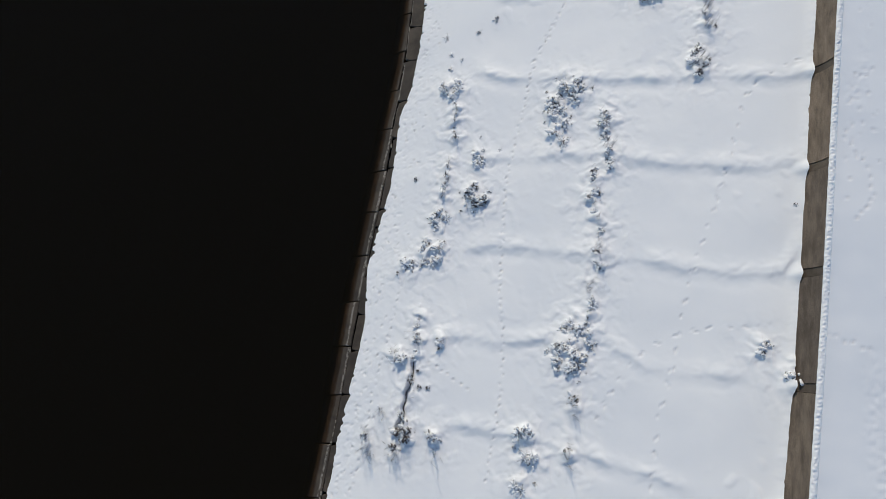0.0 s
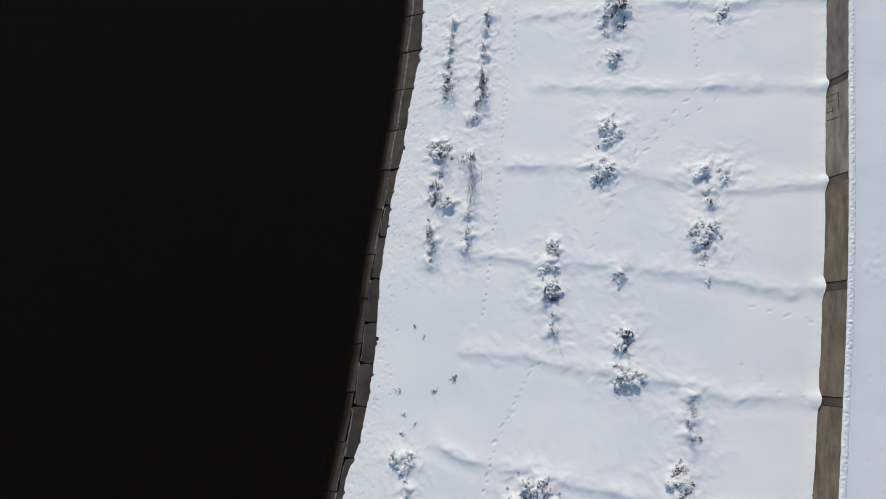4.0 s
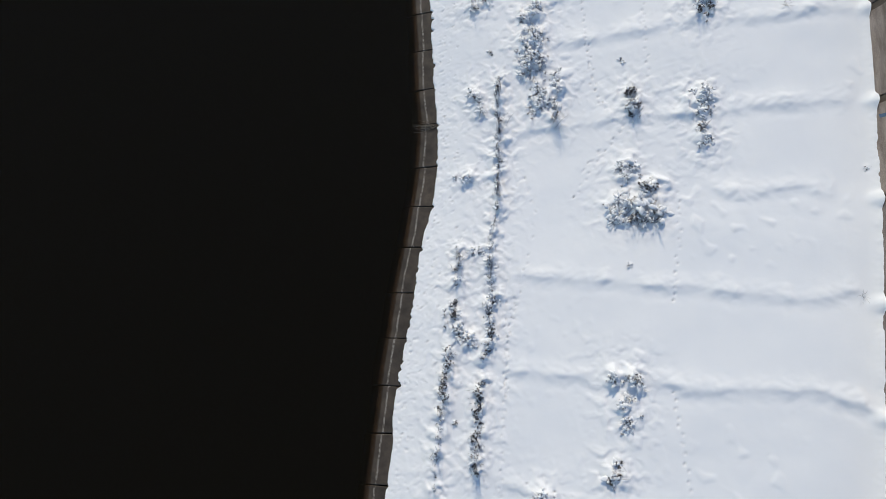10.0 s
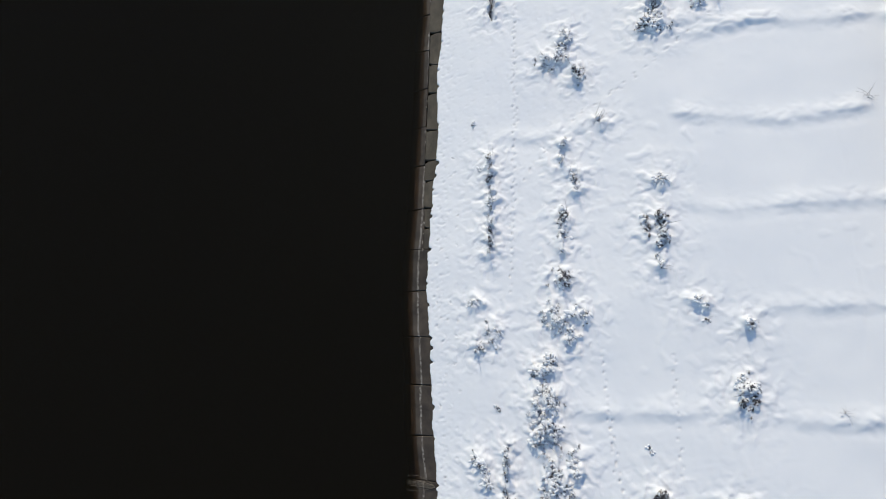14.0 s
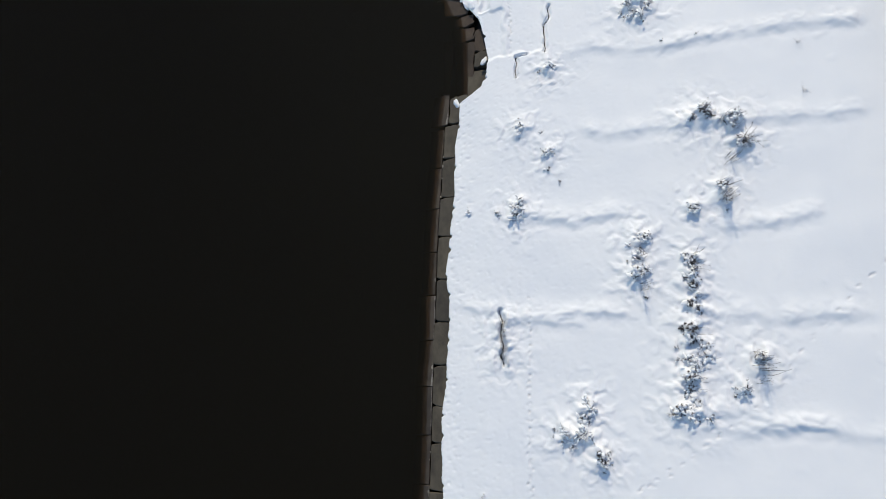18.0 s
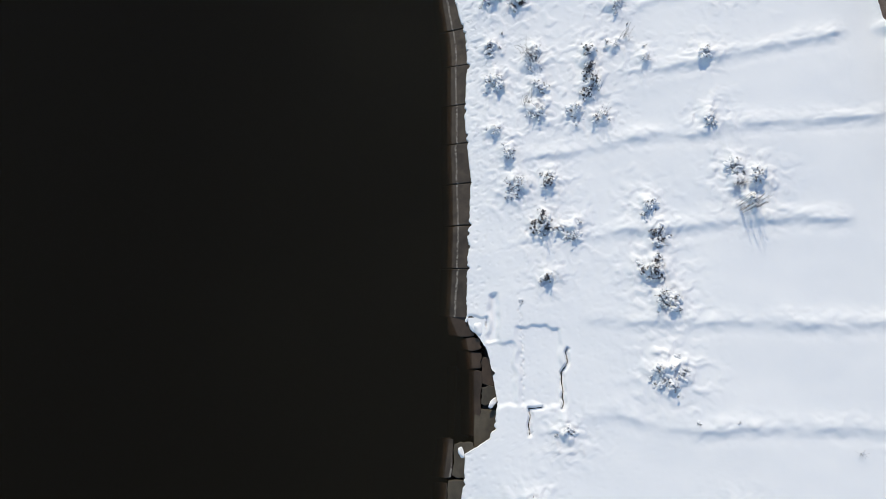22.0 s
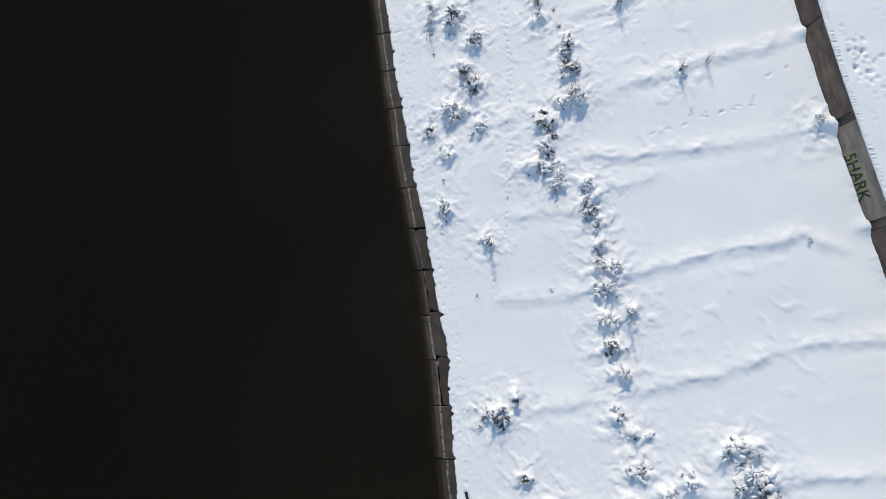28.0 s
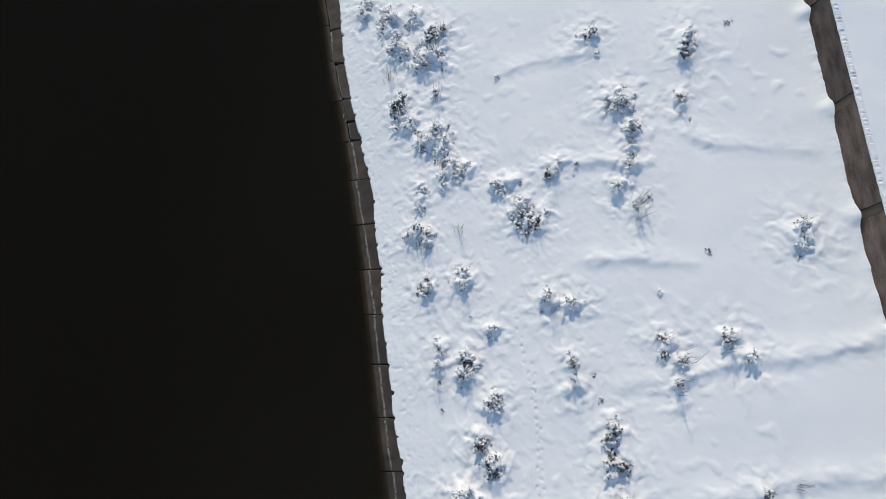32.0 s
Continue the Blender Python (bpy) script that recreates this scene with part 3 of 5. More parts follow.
weed_row(16.11, 175.38, 15.02, 178.30, 1.11)
thicket(14.59, 179.10, 0.92, 2.11)
dense_thicket(9.92, 179.11, 0.69, 0.57)
thicket(16.55, 180.16, 0.89, 0.62)
laden_bush(21.2, 180.9, 2.6, 1.9)
dark_tuft(8.44, 180.5)
thicket(17.78, 181.06, 0.68, 0.78)
thicket(15.01, 181.44, 1.21, 1.43)
thicket(20.52, 182.60, 2.31, 1.54)
thicket(30.18, 183.48, 0.35, 0.80)
sprig(15.79, 183.59)
dense_thicket(6.47, 184.38, 2.04, 1.73)
weed_row(14.88, 183.06, 13.66, 185.21, 0.96)
dark_tuft(7.66, 185.4)
dark_tuft(10.0, 178.95)
dark_tuft(8.95, 176.6)
thicket(14.08, 187.25, 0.96, 0.92)
dense_thicket(13.74, 188.68, 1.42, 1.02)
thicket(13.59, 190.50, 0.98, 1.54)
tall_stems(14.90, 190.53, 0.74, 1.70)
sprig(5.16, 192.48)
thicket(13.45, 192.68, 1.22, 1.56)
sprig(10.13, 192.74)
thicket(13.47, 193.98, 1.68, 0.96)
sprig(25.08, 195.47)
tall_stems(5.90, 195.66, 0.43, 0.93)
thicket(5.65, 196.25, 0.47, 0.73)
weed_row(13.09, 194.26, 12.74, 197.42, 1.04)
dense_thicket(12.61, 198.42, 1.07, 1.73)
thicket(2.66, 198.43, 0.73, 1.24)
dense_thicket(2.69, 198.89, 0.67, 0.85)
thicket(12.56, 199.81, 0.94, 0.80)
thicket(10.36, 200.20, 0.97, 1.38)
sprig(2.64, 201.11)
thicket(9.24, 201.33, 2.37, 0.83)
thicket(26.2, 202.69, 0.61, 0.89)
dense_thicket(9.93, 202.93, 1.06, 1.92)
thicket(2.81, 203.04, 0.93, 0.87)
bare_twigs(18.95, 204.34, 0.81, 0.40)
dense_thicket(9.71, 204.64, 1.38, 1.53)
dense_thicket(1.48, 204.78, 0.70, 1.08)
thicket(5.06, 204.96, 0.82, 1.14)
thicket(2.95, 206.12, 2.30, 1.53)
tall_stems(11.36, 206.12, 1.50, 1.02)
thicket(11.36, 206.12, 2.03, 1.10)
tall_stems(18.39, 207.03, 0.17, 0.57)
dense_row(-1.85, 0.9, -2.3, -0.9, 0.25)
dense_row(-2.3, -0.9, -2.9, -3.4, 0.3)
stalks(19.97, 207.77)
dense_thicket(4.60, 207.92, 1.09, 2.00)
dense_thicket(11.39, 208.27, 1.21, 1.30)
dense_thicket(3.74, 209.18, 1.11, 1.47)
dense_thicket(11.21, 209.61, 0.84, 2.37)
thicket(4.55, 211.60, 0.94, 1.03)
thicket(4.68, 211.82, 0.82, 1.17)
sprig(10.86, 211.89)
sprig(10.74, 212.01)
tall_stems(14.64, 212.28, 0.37, 1.32)
sprig(1.5, 214.6)
sprig(1.5, 212.9)
sprig(1.65, 211.2)
sprig(10.43, 213.35)
dense_thicket(3.15, 213.50, 1.14, 1.72)
thicket(3.13, 213.91, 1.24, 1.78)
dense_thicket(14.87, 213.92, 0.58, 1.11)
thicket(9.22, 214.03, 0.42, 1.00)
thicket(18.28, 214.21, 0.49, 0.43)
weed_row(9.28, 212.40, 9.30, 214.47, 0.30)
dense_thicket(14.17, 214.98, 0.72, 1.20)
dense_thicket(17.51, 215.37, 0.69, 0.74)
weed_row(1.38, 213.24, 1.24, 215.72, 0.26)
thicket(4.45, 215.91, 0.69, 0.65)
sprig(3.27, 216.97)
thicket(9.46, 217.54, 1.07, 0.48)
thicket(8.01, 217.71, 0.81, 1.46)
sprig(14.13, 217.97)
dense_thicket(0.42, 218.78, 0.91, 1.55)
thicket(2.64, 219.15, 1.20, 1.46)
sprig(16.92, 220.40)
thicket(21.57, 220.79, 1.41, 1.52)
bare_twigs(21.60, 221.17, 1.84, 1.76)
dense_thicket(-0.33, 222.40, 1.88, 1.35)
tall_stems(13.04, 222.53, 0.28, 2.05)
dense_thicket(6.92, 222.87, 1.91, 1.72)
sprig(13.86, 223.85)
thicket(6.15, 223.86, 1.71, 1.05)
thicket(12.30, 224.72, 0.92, 0.67)
thicket(-0.21, 225.33, 0.69, 2.12)
thicket(5.36, 225.44, 1.75, 0.98)
dense_thicket(8.28, 226.21, 1.14, 1.05)
sprig(9.79, 226.48)
thicket(1.67, 226.61, 1.52, 2.03)
thicket(2.80, 226.65, 1.08, 1.19)
thicket(13.08, 228.10, 0.65, 2.13)
sprig(16.41, 228.64)
weed_row(12.98, 225.89, 12.79, 228.95, 0.81)
thicket(0.54, 229.14, 2.34, 2.46)
dense_thicket(15.92, 229.84, 0.38, 0.99)
thicket(12.34, 230.32, 1.81, 1.80)
thicket(-1.49, 230.75, 1.53, 2.13)
dense_thicket(-1.80, 232.02, 1.17, 2.02)
tall_stems(0.65, 232.08, 0.48, 1.30)
sprig(4.93, 233.33)
dense_thicket(16.47, 233.66, 0.90, 1.97)
sprig(11.27, 233.88)
sprig(18.94, 234.83)
dense_thicket(10.61, 235.23, 0.99, 0.83)
thicket(0.16, 235.36, 2.48, 1.80)
thicket(-2.39, 236.36, 1.47, 1.66)
dense_thicket(0.53, 236.96, 1.82, 1.83)
thicket(-2.92, 238.80, 1.94, 2.49)
thicket(-0.99, 238.87, 1.11, 1.42)
thicket(-4.79, 240.45, 1.20, 1.76)
dense_row(20.9, 137.8, 21.8, 138.6, 0.5)
dense_row(21.8, 138.6, 23.0, 138.0, 0.5)
dense_row(23.0, 138.0, 23.8, 137.2, 0.5)
stalks(-5.0, -4.8)
stalks(-3.1, -4.8)
stalks(-0.6, -4.7)
stalks(-0.8, -3.6)
stalks(-5.2, -3.6)
stalks(-2.5, -3.3)
stalks(-4.2, -2.1)
stalks(-3.4, 1.9)
stalks(-1.8, 2.6)
stalks(2.7, 36.0)
stalks(5.1, 36.8)
stalks(2.5, 37.2)
stalks(3.0, 39.3)
stalks(5.5, 39.3)
stalks(5.3, 40.3)
stalks(2.9, 40.8)
stalks(5.5, 42.4)
stalks(4.8, 42.4)
stalks(3.4, 42.6)
stalks(3.2, 43.0)
stalks(5.9, 46.7)
stalks(6.2, 47.9)
stalks(4.0, 48.6)
stalks(7.8, 60.9)
stalks(7.6, 61.2)
stalks(5.2, 61.8)
stalks(7.6, 61.9)
stalks(7.6, 62.8)
stalks(5.7, 65.2)
stalks(8.0, 65.5)
stalks(5.6, 66.8)
stalks(8.6, 71.3)
stalks(8.9, 74.3)
stalks(8.9, 74.7)
stalks(6.5, 74.9)
stalks(6.6, 75.5)
stalks(19.5, 77.3)
stalks(18.0, 77.5)
stalks(9.4, 80.2)
stalks(22.9, 83.5)
stalks(13.3, 85.2)
stalks(9.6, 85.5)
stalks(18.5, 85.8)
stalks(9.6, 88.0)
stalks(11.9, 88.8)
stalks(12.7, 89.6)
stalks(24.0, 121.8)
stalks(17.6, 126.6)
stalks(20.6, 128.0)
stalks(17.5, 128.7)
stalks(22.8, 132.3)
stalks(23.5, 134.9)
stalks(24.1, 136.0)
stalks(32.8, 150.6)
stalks(23.8, 158.1)
stalks(23.2, 158.2)
stalks(23.0, 159.9)
stalks(14.8, 165.7)
stalks(9.7, 167.4)
stalks(14.0, 169.2)
stalks(10.3, 170.8)
stalks(16.8, 171.8)
stalks(23.5, 175.6)
stalks(21.1, 180.2)
stalks(11.6, 206.2)
stalks(11.0, 210.6)
stalks(4.7, 211.6)
stalks(1.3, 212.8)
stalks(9.2, 213.9)
stalks(14.7, 214.1)
stalks(17.4, 215.0)
stalks(8.1, 217.2)
stalks(0.2, 218.7)
stalks(2.7, 218.9)
stalks(0.5, 221.6)
stalks(-0.1, 221.9)
stalks(2.5, 222.6)
stalks(13.4, 223.6)
stalks(1.3, 227.3)
stalks(12.0, 229.8)
stalks(-2.7, 234.6)
crack(-1.78, 1.12, -2.26, -0.76)
crack(-2.26, -0.76, -2.88, -3.34)
crack(8.48, 125.2, 8.60, 121.33)
crack(12.36, 149.07, 11.96, 147.32)
crack(11.96, 147.32, 11.91, 145.11)
crack(9.75, 145.04, 10.45, 145.12)
crack(9.75, 145.04, 9.60, 143.29)
crack(2.81, 39.89, 2.69, 39.20)
crack(float(bank_x(178.3)) + 0.45, 178.3, float(bank_x(179.4)) + 0.45, 179.3)
TRAILS = [
    ("F", [(9.3, 27.5), (7.9, 25.0), (6.6, 21.9), (5.4, 17.0), (4.5, 13.2), (4.2, 9.5), (3.9, 5.6), (4.1, 2.9), (3.8, -1.1), (3.2, -4.2), (2.8, -6.3)]),
    ("H", [(23.9, 20.5), (20.7, 19.1), (19.7, 17.8), (18.4, 13.8), (16.9, 9.7), (15.4, 6.2), (14.7, 3.7), (13.9, 0.7), (12.9, -2.3), (12.1, -6.4)]),
    ("H", [(16.2, 3.0), (14.8, 2.7), (13.0, 2.0), (11.6, 1.0), (10.6, -0.4), (9.1, -2.9)]),
    ("H", [(17.2, 3.0), (18.7, 2.9)]),
    ("F", [(-3.4, 11.0), (-2.8, 6.7), (-3.6, 3.5), (-4.7, -0.8), (-5.4, -4.9), (-6.1, -7.4)]),
    ("F", [(-0.8, 1.1), (0.7, -0.0), (1.8, -0.7)]),
    ("F", [(8.2, 48.7), (7.6, 43.4), (7.3, 39.2), (6.6, 34.0), (6.1, 30.6)]),
    ("H", [(21.6, 45.0), (19.0, 43.6), (17.1, 41.9), (15.4, 40.2), (14.1, 37.2), (12.6, 33.8)]),
    ("H", [(10.4, 28.7), (8.9, 26.8), (8.1, 24.9), (6.7, 22.7)]),
    ("H", [(22.1, 31.1), (23.6, 30.6), (25.1, 30.2)]),
    ("H", [(21.3, 27.7), (22.8, 26.2), (24.4, 25.6)]),
    ("F", [(9.9, 72.4), (9.8, 66.5), (9.5, 60.5), (8.8, 53.2), (8.5, 49.9)]),
    ("F", [(19.9, 66.1), (20.3, 61.7), (20.7, 56.7), (20.6, 54.0), (20.8, 50.2), (20.7, 47.3)]),
    ("H", [(20.6, 45.9), (18.7, 44.2), (16.6, 42.1), (15.5, 40.1)]),
    ("F", [(11.1, 60.3), (13.3, 59.7), (15.6, 59.1), (18.7, 58.5), (22.4, 58.0), (25.1, 55.6), (26.4, 52.9)]),
    ("F", [(10.5, 72.3), (10.0, 69.3), (9.9, 65.5)]),
    ("F", [(11.5, 75.3), (10.2, 70.4), (9.6, 66.1)]),
    ("F", [(15.9, 91.6), (16.4, 87.7), (16.7, 86.3)]),
    ("F", [(18.1, 84.3), (15.7, 81.0), (14.5, 79.0)]),
    ("F", [(21.2, 79.1), (21.0, 76.2), (20.3, 71.5)]),
    ("H", [(11.4, 81.1), (12.0, 78.4), (11.7, 75.8)]),
    ("F", [(15.7, 95.1), (15.9, 90.7), (16.2, 87.7), (17.0, 85.8)]),
    ("F", [(19.8, 95.2), (19.8, 91.7), (19.9, 87.6)]),
    ("H", [(18.1, 84.3), (16.1, 82.2), (14.9, 80.7)]),
    ("F", [(10.3, 107.8), (10.0, 103.1), (9.8, 99.1)]),
    ("F", [(10.2, 119.8), (10.2, 110.3), (10.0, 106.5), (9.8, 102.8)]),
    ("H", [(18.6, 114.6), (14.8, 112.5), (12.8, 110.5), (10.8, 107.7)]),
    ("H", [(31.3, 127.8), (28.9, 125.4), (26.4, 122.5), (24.5, 119.9), (20.0, 116.0), (16.9, 113.8)]),
    ("F", [(10.4, 126.0), (10.3, 117.9), (10.4, 111.6)]),
    ("F", [(9.1, 152.9), (9.3, 148.2), (9.3, 144.6)]),
    ("F", [(9.2, 151.5), (9.4, 147.0)]),
    ("F", [(6.2, 194.9), (6.4, 192.1)]),
    ("H", [(18.9, 204.1), (21.3, 204.1), (23.1, 204.7)]),
    ("F", [(7.1, 214.0), (7.3, 209.3), (7.2, 201.5), (7.1, 196.6)]),
    ("H", [(23.5, 206.4), (24.8, 206.7)]),
    ("H", [(16.5, 203.0), (18.6, 203.5), (20.0, 204.0), (22.3, 204.6), (23.2, 205.3)]),
    ("H", [(23.6, 206.3), (24.7, 206.8)]),
    ("F", [(6.0, 217.3), (7.4, 210.1), (7.6, 205.0), (7.3, 198.9)]),
    ("W", [(21.4, 2.4), (22.5, 2.0), (24.0, 1.3)]),
    ("W", [(24.0, 14.0), (25.1, 12.2), (25.1, 10.2), (23.9, 9.0)]),
    ("W", [(29.1, 206.3), (28.2, 204.4), (28.9, 203.3)]),
]

# snow drifted into ridges over the cross joints
RIDGES = []


def ridge(*line):
    RIDGES.append(line)


ridge((-1.3, -2.9), (1.8, -3), (5.2, -3.6), (8.4, -4.4), (12.1, -5.5), (14.1, -6.1))
ridge((0.3, 2.8), (1.6, 2.9), (3.4, 2.4), (7.2, 2.5), (10.4, 2.2), (12.4, 0.7), (15.1, 0.3), (17.4, 0.2))
ridge((1.8, 8.9), (3.9, 9), (6.4, 8.6), (9.1, 8), (10.7, 7.8), (13, 7.3), (15.1, 6.8), (17.7, 6.3), (20.3, 6.3), (21.3, 7.6))
ridge((2.8, 15.5), (5.5, 15.3), (7.7, 15.2), (11.2, 14.9), (12.8, 14.3), (15.1, 13.7), (18.2, 13.3), (20.3, 13), (22.4, 13.4))
ridge((2.6, 22.7), (4.4, 21.9), (6.6, 21.3), (9.4, 21.2), (12, 20.4), (14.2, 20.1), (17, 19.8), (19.9, 19.5), (21.3, 19.1), (22.4, 19), (23.6, 19.5))
ridge((4.5, 28.6), (7.5, 28.4), (10.4, 27.9), (13.1, 27.4), (16, 26.8), (17.9, 26.6), (20.6, 25.6), (22.7, 25.8), (24.7, 25.9))
ridge((5.3, 35.3), (7.6, 35), (10.6, 34.5), (13.5, 34.2), (15.2, 34), (18.2, 33.4), (21.6, 32.6), (24.3, 31.9), (25.5, 32.4))
ridge((7.8, 41.8), (11.7, 41.4), (13.1, 41.1), (15.6, 40.5), (18.7, 39.5), (21.9, 38.7), (23.2, 38.7), (25.1, 38.7), (26.7, 38.8))
ridge((9.8, 47.9), (12.7, 47.4), (15.5, 46.8), (18.8, 46.3), (21.9, 46), (24.4, 45.7), (27.5, 45.2))
ridge((9.2, 53.8), (12.2, 53.5), (15.1, 53.1), (17.2, 53.1), (20.6, 52.7), (23.2, 52.1), (25.7, 52.1), (28.4, 51.9))
ridge((9.3, 60.2), (15.4, 59.1), (17.6, 58.5), (20.4, 58.4), (23.7, 57.8), (26.9, 57.4), (29.2, 57.9))
ridge((9.6, 67.5), (12.2, 67.2), (15.4, 66.8), (19.8, 66.6), (22, 66.3), (24.9, 66.5), (27.3, 66.4), (30.3, 65.4))
ridge((10.8, 73.9), (13.9, 73.6), (16.8, 73.3), (19.6, 72.8), (21.6, 72.7), (23.9, 72.3), (26.1, 72.1), (27.6, 71.8), (30.4, 72.3))
ridge((22.8, 79.7), (24, 78.9), (26.3, 78.9), (28.3, 79.1), (29.9, 78.4))
ridge((10.5, 84.4), (12, 85), (14.6, 84.9), (17.7, 85), (19.7, 85), (21, 84.8), (24.2, 84.7), (26.4, 85), (28.7, 84.8), (31.6, 84.8))
ridge((13.7, 91.7), (16.2, 91.5), (18.2, 91.6), (24.4, 91.9), (26.6, 91.4), (28.8, 91.4), (30.6, 91.5), (32.3, 91.2))
ridge((25.2, 98.3), (27.5, 98.2), (29.4, 98.2), (30.7, 98.3), (33.1, 98))
ridge((20.1, 105.6), (23.7, 104.5), (27.1, 104.8), (30.4, 104.8), (33, 104.7))
ridge((8.9, 111.2), (12, 110.9), (13.6, 111.2), (15.4, 111.2))
ridge((20.8, 111.7), (24.1, 111), (27.2, 110.5), (30.3, 110.8), (32.1, 110.9))
ridge((9.8, 124.4), (12.3, 124.4), (13.9, 124.2))
ridge((21.2, 118.6), (23.3, 118.6), (25.3, 118), (27.9, 117.8), (30.1, 117.3), (33, 117.5))
ridge((20.4, 117.8), (22.6, 117.7), (24.6, 117.8), (27.1, 118.3))
ridge((5.2, 125.8), (9.4, 124.7), (11.7, 124.9), (14.8, 125), (17, 124.8))
ridge((21.2, 124.6), (23.9, 124.7), (24.8, 124.4), (27.1, 124.6), (30.2, 124.7))
ridge((9.8, 132.1), (13.5, 131.6), (15.8, 131.8), (17.3, 131.8))
ridge((22.3, 130.3), (23.9, 130.6), (26.3, 130.7), (28.2, 131.2))
ridge((14.3, 138.4), (16.1, 137.8), (18.6, 138), (25.8, 137.9), (28.9, 137.7), (31.6, 137.9))
ridge((13, 144.5), (15.3, 145.1), (17.1, 144.4), (19.6, 144.1), (22.1, 144.4), (24.5, 144.5), (26.5, 144.6), (28.4, 144.6), (32.1, 144.3))
ridge((13.6, 151.2), (16.3, 151), (19.7, 150.9), (23.6, 150.9), (27.7, 150.7), (31, 150.7))
ridge((13.2, 156.8), (16.2, 157.2), (19, 157.2), (22.4, 157.5), (26.3, 157.5), (29.1, 157.3))
ridge((9.4, 163.2), (12.6, 163.2), (16.1, 163.8), (18.3, 164), (21.5, 163.7), (23.9, 164.2), (26.9, 164), (30.1, 163.9), (32.2, 164))
ridge((17.5, 169), (20.8, 169), (24, 169.4), (26.5, 169.7), (30.1, 170))
ridge((17.4, 173.8), (19.1, 174.4), (21.8, 174.7), (23.8, 175.7), (26.4, 176.1), (28.6, 175.8), (31, 176.7))
ridge((10.4, 179.1), (13.9, 178.4), (15.8, 180.1), (17.9, 180.3), (20, 180.1), (23.2, 181.6), (25.2, 181.7), (27.8, 182), (30.1, 182.8))
ridge((9.2, 184.9), (12.1, 185.5))
ridge((15.2, 186.2), (17.1, 186.7), (19.4, 187.2), (21, 188), (22.8, 188.6), (24.7, 189.2), (28.9, 189.5))
ridge((6.6, 192.1), (9.7, 192.3), (11.5, 192.4), (14.7, 193.6), (17.4, 194.2), (20.1, 195), (22.6, 195.2), (24.8, 195.8), (26.8, 194.7))
ridge((7.4, 198), (9.7, 198), (11.6, 198.2), (14.1, 199.6), (15.5, 199.8), (16.9, 200.3))
ridge((5.7, 204.9), (8.1, 205.4))
ridge((12, 202.1), (15.6, 201.6), (19, 201.8), (22.4, 202), (25.9, 202.6))
ridge((13.9, 206.4), (16.5, 207.1), (19.1, 207.7), (20.4, 208), (22.8, 208.3), (24.9, 208.5))
ridge((11.5, 212.7), (13.4, 213), (15.3, 213.2), (18, 214.1), (20.7, 214.3), (24.7, 215.1))
ridge((8.4, 226.8), (11.2, 226.5), (13, 226.2))
ridge((15.8, 228), (17.7, 226.9), (20.8, 226.4), (22.9, 226))
ridge((5.1, 204.1), (7.4, 204.7))
ridge((4.5, 233.7), (7.9, 234.1), (11.4, 234.1))
ridge((9.7, 220.2), (12.8, 220.1), (16.1, 219.6))

# ---- the snow slope ----
def steps(v, soft=0.16):
    """Lumps with flat tops and steep sides out of a noise."""
    v = np.clip(v / soft, 0, 1)
    return v * v * (3 - 2 * v)


ys = np.concatenate([np.arange(-80, -14, 1.5), np.arange(-14, 247, 0.09), np.arange(247, 330, 1.5)])
ws = np.concatenate([[0, 0, 0.0004, 0.0009, 0.0018], np.linspace(0.0032, 1.0, 312)])
GY = np.repeat(ys[:, None], len(ws), 1)
left, right = edge_x(ys)[:, None], (wall_x(ys) - 0.02)[:, None]
GX = left + (right - left) * ws[None, :]
U = GX - bank_x(GY)
H = np.full(GX.shape, SNOW_D)
H += 0.1 * value_noise(GX / 5.0, GY / 3.6, 1) + 0.035 * value_noise(GX / 1.8, GY / 1.9, 2) + 0.012 * value_noise(GX / 0.85, GY / 0.95, 20)
GR, GS = 0.97 * GX + 0.24 * GY, 0.97 * GY - 0.24 * GX
calm = np.clip(1.6 * value_noise(GX / 4.5, GY / 5.0, 5) + 0.15, 0, 1)
H += calm * (0.02 * value_noise(GR / 0.75, GS / 0.9, 6) + 0.005 * value_noise(GR / 0.3, GS / 0.3, 7))
lumpy = np.clip(2.4 * value_noise(GX / 5.5, GY / 6.5, 10) + np.interp(GY, (-80, 55, 70, 110, 125, 170, 190, 330), (-0.25, -0.25, -0.12, -0.15, -0.3, -0.25, 0.18, 0.22)), 0, 1)
H += lumpy * (0.035 * np.abs(value_noise(GR / 0.9, GS / 1.1, 11)) + 0.06 * steps(value_noise(GR / 0.65, GS / 0.75, 18) - 0.14, 0.3))
rough = np.clip(1.25 - U / np.interp(GY, (-80, 95, 112, 150, 175, 330), (2.6, 2.6, 12, 12, 3.0, 2.2)), 0, 1)
rough = 0.35 * rough + 0.65 * np.clip(1.5 - U / 1.1, 0, 1) * (rough > 0)
H += rough * (0.018 * value_noise(GR / 0.5, GS / 0.5, 8) + 0.03 * value_noise(GR / 0.2, GS / 0.2, 9) - 0.06 * steps(value_noise(GX / 0.24, GY / 0.24, 27) - 0.24))
Q = np.zeros(GX.shape)
